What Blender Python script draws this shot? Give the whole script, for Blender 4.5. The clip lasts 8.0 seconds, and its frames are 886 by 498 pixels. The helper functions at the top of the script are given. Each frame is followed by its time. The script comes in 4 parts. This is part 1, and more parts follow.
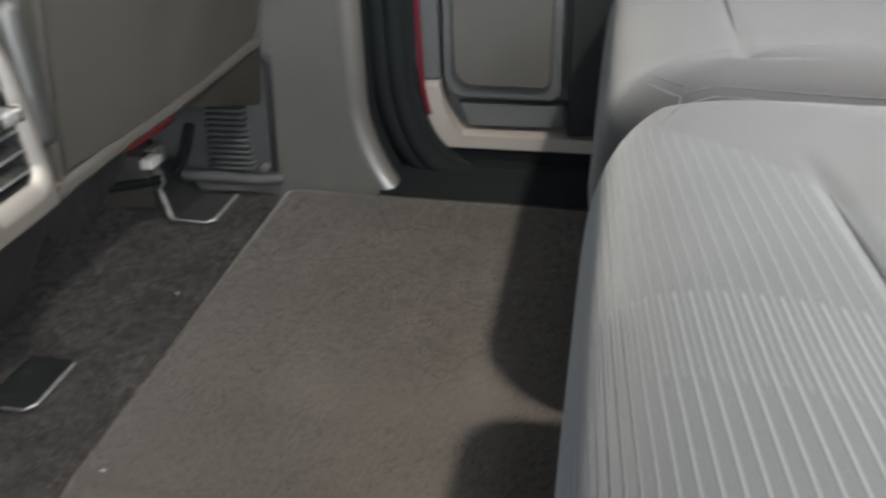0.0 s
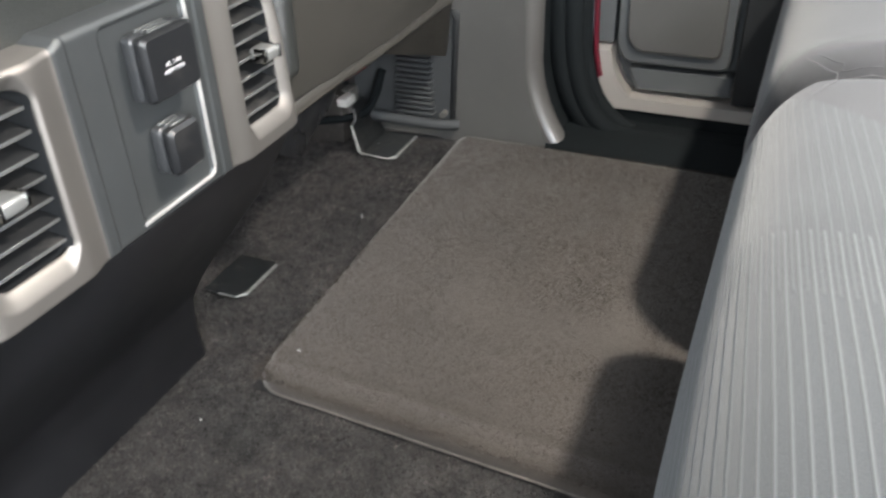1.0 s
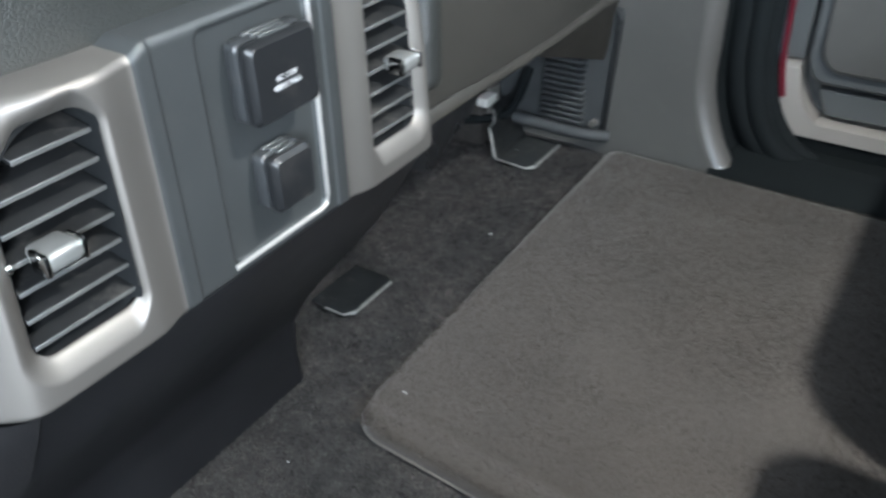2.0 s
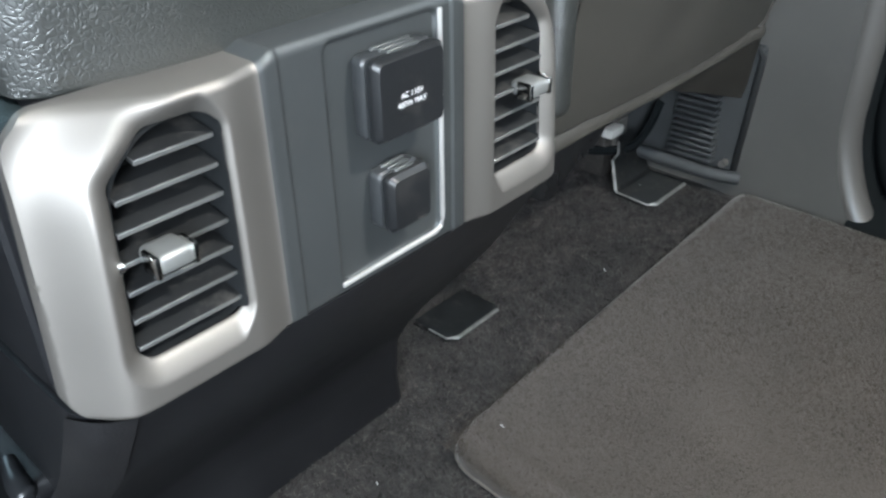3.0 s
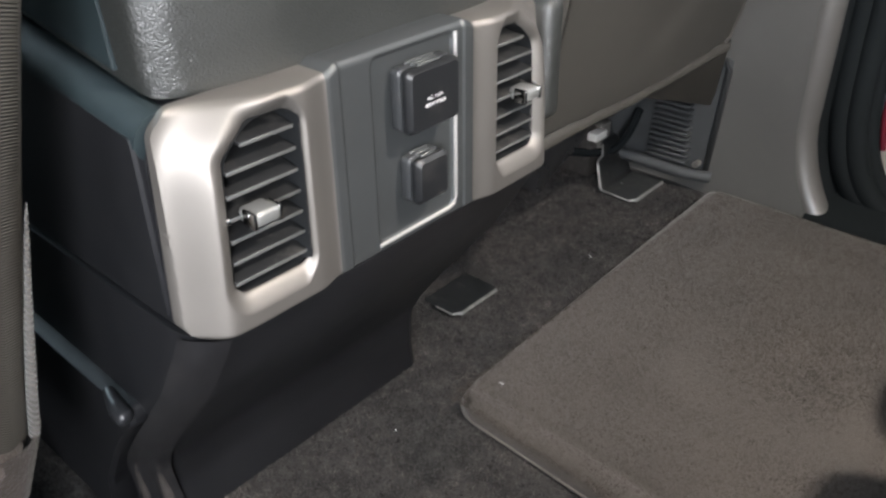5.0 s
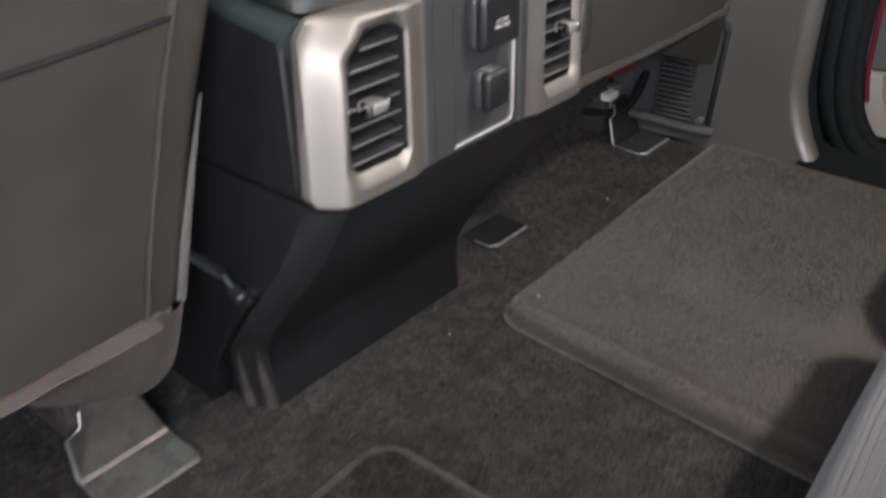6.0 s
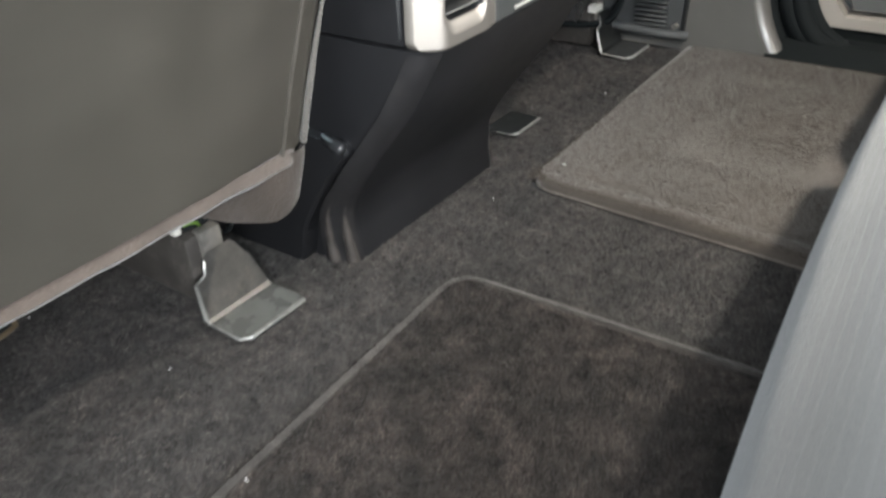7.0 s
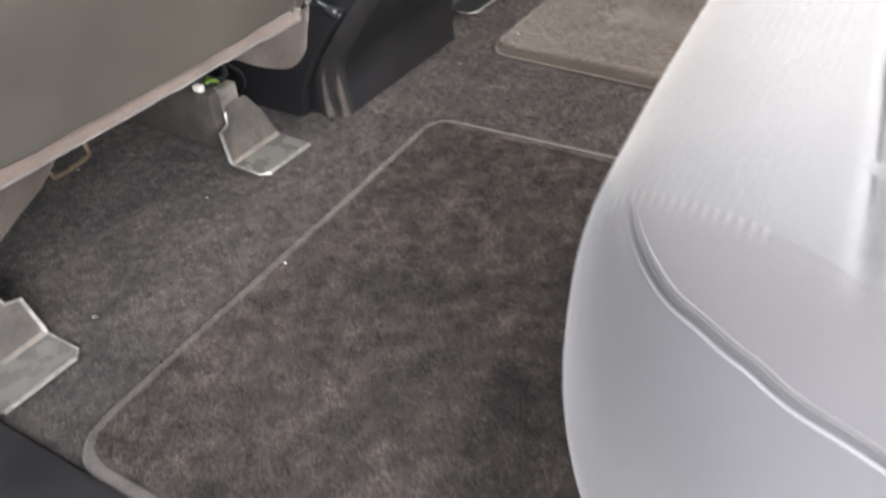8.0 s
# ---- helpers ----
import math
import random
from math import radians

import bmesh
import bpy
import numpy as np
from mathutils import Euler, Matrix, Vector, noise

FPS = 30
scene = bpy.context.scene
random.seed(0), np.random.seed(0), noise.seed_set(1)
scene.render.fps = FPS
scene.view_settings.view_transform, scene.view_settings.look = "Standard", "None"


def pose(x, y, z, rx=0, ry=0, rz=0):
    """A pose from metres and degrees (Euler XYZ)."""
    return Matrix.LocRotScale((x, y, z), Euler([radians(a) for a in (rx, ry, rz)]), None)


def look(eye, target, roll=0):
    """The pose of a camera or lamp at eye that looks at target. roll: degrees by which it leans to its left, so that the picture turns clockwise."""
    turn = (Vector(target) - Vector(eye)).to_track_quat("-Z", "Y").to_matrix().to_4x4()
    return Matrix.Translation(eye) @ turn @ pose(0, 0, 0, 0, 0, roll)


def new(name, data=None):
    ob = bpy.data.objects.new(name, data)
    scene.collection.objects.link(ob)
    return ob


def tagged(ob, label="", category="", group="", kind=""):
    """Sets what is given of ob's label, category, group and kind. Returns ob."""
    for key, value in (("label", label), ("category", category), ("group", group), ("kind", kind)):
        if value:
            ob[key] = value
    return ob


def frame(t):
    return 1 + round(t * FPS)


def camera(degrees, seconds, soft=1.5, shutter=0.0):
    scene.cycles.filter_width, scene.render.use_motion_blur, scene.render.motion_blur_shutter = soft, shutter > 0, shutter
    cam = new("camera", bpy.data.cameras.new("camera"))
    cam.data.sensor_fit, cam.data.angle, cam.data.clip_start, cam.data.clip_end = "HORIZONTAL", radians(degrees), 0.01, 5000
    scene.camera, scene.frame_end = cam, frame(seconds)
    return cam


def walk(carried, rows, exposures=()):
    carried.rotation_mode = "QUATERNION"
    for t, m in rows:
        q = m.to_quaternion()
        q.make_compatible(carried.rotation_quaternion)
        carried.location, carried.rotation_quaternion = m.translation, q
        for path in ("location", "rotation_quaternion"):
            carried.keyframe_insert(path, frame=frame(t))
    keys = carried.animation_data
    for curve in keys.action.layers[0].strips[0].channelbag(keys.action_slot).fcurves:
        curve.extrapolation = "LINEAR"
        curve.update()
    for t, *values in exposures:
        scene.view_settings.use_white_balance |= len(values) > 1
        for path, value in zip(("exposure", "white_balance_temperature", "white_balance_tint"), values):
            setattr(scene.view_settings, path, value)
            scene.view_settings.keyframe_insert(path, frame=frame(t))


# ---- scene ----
from mathutils.bvhtree import BVHTree

cam = camera(56.2, 8.0, soft=2.5, shutter=0.5)
PATH = [
    (0, (0.101, 0.086, 0.503), (-0.265, 1.773, -0.508), -1.9),
    (0.5, (0.108, 0.022, 0.511), (-0.477, 1.633, -0.52), -2.1),
    (1, (0.114, -0.011, 0.536), (-0.575, 1.525, -0.544), -2.2),
    (1.5, (0.089, 0.02, 0.536), (-0.703, 1.489, -0.566), -2.1),
    (2, (0.043, 0.093, 0.518), (-0.881, 1.471, -0.599), -1.2),
    (2.2, (0.03, 0.107, 0.513), (-0.961, 1.434, -0.608), -1.1),
    (3.3, (0.032, 0.103, 0.511), (-1.137, 1.336, -0.543), -1.1),
    (3.5, (0.044, 0.092, 0.514), (-1.132, 1.32, -0.54), -1.3),
    (4, (0.065, 0.062, 0.524), (-1.117, 1.278, -0.536), -1.6),
    (5.5, (0.124, -0.042, 0.557), (-1.008, 1.243, -0.477), -0.6),
    (6, (0.152, -0.136, 0.543), (-0.985, 1.147, -0.487), -1.4),
    (6.5, (0.165, -0.265, 0.497), (-0.929, 1.056, -0.532), -2.2),
    (7, (0.174, -0.354, 0.505), (-0.851, 0.992, -0.562), -3.4),
    (7.5, (0.216, -0.469, 0.513), (-0.753, 0.851, -0.636), -4.3),
    (8, (0.273, -0.553, 0.523), (-0.619, 0.767, -0.687), -4.3),
]
EXPOSURES = [(0.0, 0.12, 6350, 8), (0.5, 0.32, 6100, 7), (1.0, 0.42, 6300, 9), (1.5, 0.35, 6250, 9), (2.0, 0.27, 5650, 4), (3.5, 0.2, 5950, 4), (4.0, 0.2, 6200, 8), (5.5, -0.1, 6400, 13), (6.0, -0.29, 6500, 16), (6.5, -0.05, 6500, 13), (7.0, 0.52, 6450, 7), (7.5, 0.83, 6550, 10), (8.0, 0.96, 6750, 15)]
walk(cam, [(t, look(eye, target, roll)) for t, eye, target, roll in PATH], EXPOSURES)

# ---- light ----
world = bpy.data.worlds.new("world")
scene.world = world
world.use_nodes = True
wn = world.node_tree
sky = wn.nodes.new("ShaderNodeTexSky")
sky.sky_type, sky.sun_disc = "NISHITA", False
sky.sun_elevation, sky.sun_rotation = radians(42), radians(162)
wn.nodes["Background"].inputs["Strength"].default_value = 0.09
wn.links.new(sky.outputs[0], wn.nodes["Background"].inputs["Color"])


def lamp(name, kind, m, energy, size=0.1, size_y=None, color=(1, 1, 1)):
    data = bpy.data.lights.new(name, kind)
    data.energy, data.color = energy, color
    if kind == "AREA":
        data.shape, data.size, data.size_y = "RECTANGLE", size, size_y or size
    elif kind == "SUN":
        data.angle = size
    else:
        data.shadow_soft_size = size
    ob = new(name, data)
    ob.matrix_world = m
    return ob


DOME_X, DOME_Y = 0.42, 0.50
# overcast daylight from outside the open door, and the dome lamp under the roof
lamp("sun", "SUN", look((1, -3, 3), (0, 0, 0)), 0.9, radians(12), color=(1, 0.97, 0.93))
door_light = lamp("door_daylight", "AREA", look((1.04, -0.91, 0.79), (-0.1, 0.45, 0.42)), 14.5, 0.6, 0.80, (0.97, 0.98, 1))
door_light.data.spread = radians(80)
lamp("door_sky", "AREA", look((0.12, -0.92, 0.78), (0.05, 0.30, 0.15)), 9.0, 0.9, 0.7, (0.90, 0.95, 1))
lamp("rear_window_daylight", "AREA", look((0.80, 0.35, 0.93), (-0.2, 0.35, 0.35)), 1.0, 1.2, 0.36, (0.93, 0.97, 1))
lamp("windshield_daylight", "AREA", look((-1.36, 0.35, 0.95), (0.2, 0.35, 0.45)), 7, 1.2, 0.34, (0.72, 0.92, 1))
lamp("far_window_daylight", "AREA", look((0.10, 1.16, 0.93), (0.0, 0.45, 0.0)), 2.5, 0.8, 0.3, (0.93, 0.97, 1))
dome_light = lamp("dome_light", "AREA", look((DOME_X, DOME_Y, 1.122), (DOME_X - 0.12, DOME_Y, 0)), 12, 0.05, 0.05, (1.0, 0.92, 0.82))
dome_light.data.spread = radians(135)


# ---- materials ----
def material(name, color, rough=0.6, metal=0.0, vary=0.15, scale=8.0, bump=0.0, bump_scale=400.0, sheen=0.0, color2=None, spec=0.5, fine=0.0, fine_scale=900.0, coat=0.0, dirt=0.0, dirt_color=(0.3, 0.27, 0.24), rough_vary=0.1):
    mat = bpy.data.materials.new(name)
    mat.use_nodes = True
    nt = mat.node_tree
    bsdf = nt.nodes["Principled BSDF"]
    bsdf.inputs["Roughness"].default_value = rough
    bsdf.inputs["Metallic"].default_value = metal
    bsdf.inputs["Sheen Weight"].default_value = sheen
    bsdf.inputs["Specular IOR Level"].default_value = spec
    bsdf.inputs["Coat Weight"].default_value = coat
    co = nt.nodes.new("ShaderNodeTexCoord")
    n1 = nt.nodes.new("ShaderNodeTexNoise")
    n1.inputs["Scale"].default_value, n1.inputs["Detail"].default_value = scale, 5
    nt.links.new(co.outputs["Object"], n1.inputs["Vector"])
    ramp = nt.nodes.new("ShaderNodeValToRGB")
    c2 = color2 or tuple(c * (1 + vary) for c in color)
    ramp.color_ramp.elements[0].position, ramp.color_ramp.elements[1].position = 0.3, 0.7
    ramp.color_ramp.elements[0].color = (*[c * (1 - vary) for c in color], 1)
    ramp.color_ramp.elements[1].color = (*c2, 1)
    nt.links.new(n1.outputs["Fac"], ramp.inputs["Fac"])
    out = ramp.outputs["Color"]
    if fine:
        n2 = nt.nodes.new("ShaderNodeTexNoise")
        n2.inputs["Scale"].default_value, n2.inputs["Detail"].default_value = fine_scale, 3
        nt.links.new(co.outputs["Object"], n2.inputs["Vector"])
        r2 = nt.nodes.new("ShaderNodeMapRange")
        r2.inputs["From Min"].default_value, r2.inputs["From Max"].default_value = 0.3, 0.7
        r2.inputs["To Min"].default_value, r2.inputs["To Max"].default_value = 1 - fine, 1 + fine
        nt.links.new(n2.outputs["Fac"], r2.inputs["Value"])
        mix = nt.nodes.new("ShaderNodeVectorMath")
        mix.operation = "SCALE"
        nt.links.new(out, mix.inputs[0])
        nt.links.new(r2.outputs[0], mix.inputs["Scale"])
        out = mix.outputs[0]
    if dirt:
        n4 = nt.nodes.new("ShaderNodeTexNoise")
        n4.inputs["Scale"].default_value, n4.inputs["Detail"].default_value = 35, 8
        n4.inputs["Roughness"].default_value = 0.75
        nt.links.new(co.outputs["Object"], n4.inputs["Vector"])
        r4 = nt.nodes.new("ShaderNodeMapRange")
        r4.inputs["From Min"].default_value, r4.inputs["From Max"].default_value = 0.52, 0.8
        r4.inputs["To Max"].default_value = dirt
        nt.links.new(n4.outputs["Fac"], r4.inputs["Value"])
        mx = nt.nodes.new("ShaderNodeMix")
        mx.data_type = "RGBA"
        nt.links.new(r4.outputs[0], mx.inputs["Factor"])
        nt.links.new(out, mx.inputs["A"])
        mx.inputs["B"].default_value = (*dirt_color, 1)
        out = mx.outputs["Result"]
    nt.links.new(out, bsdf.inputs["Base Color"])
    rr = nt.nodes.new("ShaderNodeMapRange")
    rr.inputs["To Min"].default_value, rr.inputs["To Max"].default_value = max(0.02, rough - rough_vary), min(1, rough + rough_vary)
    nt.links.new(n1.outputs["Fac"], rr.inputs["Value"])
    nt.links.new(rr.outputs[0], bsdf.inputs["Roughness"])
    if bump:
        n3 = nt.nodes.new("ShaderNodeTexNoise")
        n3.inputs["Scale"].default_value, n3.inputs["Detail"].default_value = bump_scale, 4
        nt.links.new(co.outputs["Object"], n3.inputs["Vector"])
        b = nt.nodes.new("ShaderNodeBump")
        b.inputs["Strength"].default_value, b.inputs["Distance"].default_value = 1.0, bump
        nt.links.new(n3.outputs["Fac"], b.inputs["Height"])
        nt.links.new(b.outputs[0], bsdf.inputs["Normal"])
    return mat


def leather_material(name, color, scale=420.0):
    mat = material(name, color, 0.44, 0, 0.12, 14, spec=0.55)
    nt = mat.node_tree
    co = nt.nodes.new("ShaderNodeTexCoord")
    wob = nt.nodes.new("ShaderNodeTexNoise")
    wob.inputs["Scale"].default_value = 120
    add = nt.nodes.new("ShaderNodeVectorMath")
    add.operation = "MULTIPLY_ADD"
    add.inputs[1].default_value = (0.006, 0.006, 0.006)
    nt.links.new(co.outputs["Object"], wob.inputs["Vector"])
    nt.links.new(wob.outputs["Color"], add.inputs[0])
    nt.links.new(co.outputs["Object"], add.inputs[2])
    vor = nt.nodes.new("ShaderNodeTexVoronoi")
    vor.feature = "DISTANCE_TO_EDGE"
    vor.inputs["Scale"].default_value = scale
    nt.links.new(add.outputs[0], vor.inputs["Vector"])
    mr = nt.nodes.new("ShaderNodeMapRange")
    mr.inputs["From Max"].default_value = 0.22
    nt.links.new(vor.outputs["Distance"], mr.inputs["Value"])
    b = nt.nodes.new("ShaderNodeBump")
    b.inputs["Strength"].default_value, b.inputs["Distance"].default_value = 0.5, 0.0003
    nt.links.new(mr.outputs[0], b.inputs["Height"])
    nt.links.new(b.outputs[0], nt.nodes["Principled BSDF"].inputs["Normal"])
    return mat


def striped_fabric(name, base, line, seam=False):
    """Woven grey cloth with pale pinstripes along the second texture axis, doubled over a short band; or plain cloth into which the stripes run out at the seam."""
    mat = material(name, base, 0.9, 0, 0.06, 10, sheen=0.3, spec=0.15)
    nt = mat.node_tree
    bsdf = nt.nodes["Principled BSDF"]
    src = bsdf.inputs["Base Color"].links[0].from_socket
    uv = nt.nodes.new("ShaderNodeTexCoord")
    sep = nt.nodes.new("ShaderNodeSeparateXYZ")
    nt.links.new(uv.outputs["UV"], sep.inputs[0])

    def math_node(op, a, b=None, c=None):
        n = nt.nodes.new("ShaderNodeMath")
        n.operation = op
        for k, v in enumerate((a, b, c)):
            if v is None:
                continue
            if isinstance(v, (int, float)):
                n.inputs[k].default_value = v
            else:
                nt.links.new(v, n.inputs[k])
        return n.outputs[0]

    u, v = sep.outputs[0], sep.outputs[1]

    def stripes(pitch, width, shift=0.0):
        f = math_node("FRACT", math_node("ADD", math_node("DIVIDE", u, pitch), shift))
        d = math_node("ABSOLUTE", math_node("SUBTRACT", f, 0.5))
        return math_node("SMOOTH_MIN", math_node("MAXIMUM", math_node("MULTIPLY_ADD", d, -1 / width, 1), 0), 1, 0.05)

    def step(edge, value, soft):
        n = nt.nodes.new("ShaderNodeMapRange")
        n.inputs["From Min"].default_value, n.inputs["From Max"].default_value = edge - soft, edge + soft
        nt.links.new(value, n.inputs["Value"])
        return n.outputs[0]

    first, second = stripes(0.0062, 0.18), stripes(0.0062, 0.17, 0.5)
    ahead = math_node("LESS_THAN", u, 0.0)
    if seam:
        place = nt.nodes.new("ShaderNodeSeparateXYZ")
        nt.links.new(uv.outputs["Object"], place.inputs[0])
        past = math_node("MULTIPLY_ADD", place.outputs[0], -0.45, math_node("SUBTRACT", -0.2455 + 0.165 * 0.45, place.outputs[1]))
        line_f = math_node("MULTIPLY", math_node("MULTIPLY", first, math_node("GREATER_THAN", past, 0.0)), math_node("SUBTRACT", 1, step(0.007, past, 0.005)))
    else:
        along = math_node("MULTIPLY_ADD", u, 0.45, v)
        lower = math_node("MULTIPLY", first, math_node("SUBTRACT", 1, step(0.340, along, 0.002)))
        upper = math_node("MULTIPLY", second, step(0.285, along, 0.002))
        # faded towards the door, standing for strong light that washes the stripes out
        kept = math_node("MULTIPLY_ADD", step(0.02, v, 0.16), 0.8, 0.2)
        line_f = math_node("MULTIPLY", math_node("MAXIMUM", lower, math_node("MULTIPLY", upper, 0.5)), kept)
    mx = nt.nodes.new("ShaderNodeMix")
    mx.data_type = "RGBA"
    line_f = math_node("MULTIPLY", line_f, ahead)
    nt.links.new(math_node("MULTIPLY", line_f, 0.8), mx.inputs["Factor"])
    nt.links.new(src, mx.inputs["A"])
    mx.inputs["B"].default_value = (*line, 1)
    nt.links.new(mx.outputs["Result"], bsdf.inputs["Base Color"])
    weave = nt.nodes.new("ShaderNodeTexNoise")
    weave.inputs["Scale"].default_value = 1500
    nt.links.new(uv.outputs["Object"], weave.inputs["Vector"])
    b = nt.nodes.new("ShaderNodeBump")
    b.inputs["Strength"].default_value, b.inputs["Distance"].default_value = 0.7, 0.0006
    nt.links.new(math_node("ADD", line_f, math_node("MULTIPLY", weave.outputs["Fac"], 0.5)), b.inputs["Height"])
    nt.links.new(b.outputs[0], bsdf.inputs["Normal"])
    return mat


CARPET = material("carpet", (0.0300, 0.0300, 0.0298), 1.0, 0, 0.3, 32, 0.0012, 700, sheen=0.08, color2=(0.066, 0.063, 0.061), spec=0.05, fine=0.2, fine_scale=420)
MATPILE = material("mat_pile", (0.065, 0.0555, 0.048), 1.0, 0, 0.14, 9, 0.0007, 900, sheen=0.4, spec=0.05, fine=0.14, fine_scale=700)
DARKMAT = material("dark_mat_pile", (0.0215, 0.0210, 0.0202), 1.0, 0, 0.3, 32, 0.0012, 700, sheen=0.08, color2=(0.052, 0.044, 0.040), spec=0.05, fine=0.2, fine_scale=480)
BINDING = material("pale_binding", (0.135, 0.12, 0.105), 0.9, 0, 0.25, 60, 0.0006, 1200, fine=0.2)
HEM = material("mat_binding", (0.047, 0.043, 0.040), 0.95, 0, 0.35, 60, 0.0008, 1200, sheen=0.2, spec=0.1, fine=0.2)
GUNMETAL = material("gunmetal_paint", (0.272, 0.252, 0.232), 0.56, 0.90, 0.04, 20, 0.00003, 1500, spec=0.5, dirt=0.05, rough_vary=0.03)
CENTRE = material("slate_centre", (0.092, 0.097, 0.098), 0.50, 0.7, 0.05, 20, 0.00003, 1500, dirt=0.05, rough_vary=0.03)
KNOB = material("satin_knob", (0.30, 0.30, 0.29), 0.42, 0.6, 0.04, 40)
GREYPLASTIC = material("grey_plastic", (0.078, 0.081, 0.080), 0.42, 0.25, 0.08, 16, 0.00008, 1200, dirt=0.05)
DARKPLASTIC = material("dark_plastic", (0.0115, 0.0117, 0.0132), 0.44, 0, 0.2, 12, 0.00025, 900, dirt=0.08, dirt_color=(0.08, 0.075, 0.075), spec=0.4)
SMOOTHPLASTIC = material("smooth_plastic", (0.022, 0.023, 0.025), 0.3, 0, 0.1, 20, spec=0.7)
STRIP = material("lit_grained_strip", (0.016, 0.0155, 0.0165), 0.45, 0, 0.25, 40, 0.0004, 700, dirt=0.05, spec=0.4)
GRILLE = material("grille_plastic", (0.055, 0.058, 0.060), 0.6, 0, 0.1, 30, 0.00006, 900, spec=0.3)
DUSTY = material("dusty_pleat", (0.046, 0.040, 0.037), 0.6, 0, 0.3, 60, 0.0003, 700, fine=0.25)
BLACKPLASTIC = material("black_plastic", (0.014, 0.015, 0.016), 0.45, 0, 0.2, 20, 0.0001, 900)
COVER = material("socket_cover", (0.012, 0.0125, 0.0135), 0.36, 0, 0.1, 20, 0.00005, 1500, dirt=0.1)
COVERBASE = material("socket_frame", (0.030, 0.0315, 0.033), 0.36, 0, 0.1, 20, 0.00005, 1500, dirt=0.1)
SLATLIT = material("slat_edge_lit", (0.085, 0.085, 0.083), 0.45, 0, 0.1, 60, dirt=0.2)
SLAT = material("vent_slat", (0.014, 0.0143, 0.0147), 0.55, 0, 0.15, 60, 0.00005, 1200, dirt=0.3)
CHROME = material("chrome", (0.78, 0.78, 0.77), 0.14, 1.0, 0.03, 30)
TRIM = material("bright_trim", (0.60, 0.585, 0.565), 0.34, 0.6, 0.04, 30)
PILLAR = material("pillar_trim", (0.088, 0.086, 0.082), 0.36, 0, 0.08, 9, 0.00018, 800, dirt=0.06, coat=0.15, spec=0.6)
BEAD = material("edge_highlight", (0.125, 0.119, 0.112), 0.37, 0.25, 0.05, 12, 0.00008, 900, spec=1.0, coat=0.6, rough_vary=0.02)
DOORTRIM = material("door_trim", (0.085, 0.09, 0.093), 0.5, 0, 0.1, 9, 0.00025, 800)
DOORSILVER = material("door_silver", (0.50, 0.465, 0.43), 0.4, 0.4, 0.05, 12)
RUBBER = material("rubber_seal", (0.009, 0.011, 0.012), 0.8, 0, 0.15, 20, spec=0.12)
RED = material("red_body_paint", (0.10, 0.006, 0.016), 0.4, 0, 0.05, 12, coat=0.2)
LEATHER = leather_material("grained_leather", (0.021, 0.022, 0.020), 430)
LEATHER.node_tree.nodes["Principled BSDF"].inputs["Specular IOR Level"].default_value = 0.95
LEATHER.node_tree.nodes["Principled BSDF"].inputs["Coat Weight"].default_value = 0.12
LEATHER.node_tree.nodes["Principled BSDF"].inputs["Coat Roughness"].default_value = 0.42
SIDEPAD = leather_material("padded_side", (0.024, 0.034, 0.037), 900)
SIDEPAD.node_tree.nodes["Principled BSDF"].inputs["Specular IOR Level"].default_value = 0.25
SEATBACK = material("seat_back_vinyl", (0.063, 0.0585, 0.0505), 0.42, 0, 0.18, 9, spec=0.5, fine=0.08, fine_scale=600)
twill = SEATBACK.node_tree
tw_wave, tw_bump, tw_co = twill.nodes.new("ShaderNodeTexWave"), twill.nodes.new("ShaderNodeBump"), twill.nodes.new("ShaderNodeTexCoord")
tw_wave.wave_type, tw_wave.bands_direction = "BANDS", "DIAGONAL"
tw_wave.inputs["Scale"].default_value, tw_wave.inputs["Distortion"].default_value = 230, 0.3
tw_bump.inputs["Distance"].default_value = 0.0006
twill.links.new(tw_co.outputs["Object"], tw_wave.inputs["Vector"])
twill.links.new(tw_wave.outputs["Fac"], tw_bump.inputs["Height"])
twill.links.new(tw_bump.outputs[0], twill.nodes["Principled BSDF"].inputs["Normal"])
tw_shade, tw_tint = twill.nodes.new("ShaderNodeMapRange"), twill.nodes.new("ShaderNodeVectorMath")
tw_shade.inputs["To Min"].default_value, tw_shade.inputs["To Max"].default_value = 0.82, 1.2
tw_tint.operation = "SCALE"
twill.links.new(tw_wave.outputs["Fac"], tw_shade.inputs["Value"])
twill.links.new(twill.nodes["Principled BSDF"].inputs["Base Color"].links[0].from_socket, tw_tint.inputs[0])
twill.links.new(tw_shade.outputs[0], tw_tint.inputs["Scale"])
twill.links.new(tw_tint.outputs[0], twill.nodes["Principled BSDF"].inputs["Base Color"])
BANDPIPE = material("panel_piping", (0.060, 0.055, 0.048), 0.5, 0, 0.15, 40, 0.0002, 900)
MESHBAND = material("ribbed_band", (0.080, 0.075, 0.068), 0.8, 0, 0.15, 30, 0.0006, 700, sheen=0.2, fine=0.3)
ribs = MESHBAND.node_tree
rib_wave, rib_bump, rib_co = ribs.nodes.new("ShaderNodeTexWave"), ribs.nodes.new("ShaderNodeBump"), ribs.nodes.new("ShaderNodeTexCoord")
rib_wave.wave_type, rib_wave.bands_direction = "BANDS", "DIAGONAL"
rib_wave.inputs["Scale"].default_value, rib_wave.inputs["Distortion"].default_value = 100, 0.6
rib_bump.inputs["Distance"].default_value = 0.0008
ribs.links.new(rib_co.outputs["Object"], rib_wave.inputs["Vector"])
ribs.links.new(rib_wave.outputs["Fac"], rib_bump.inputs["Height"])
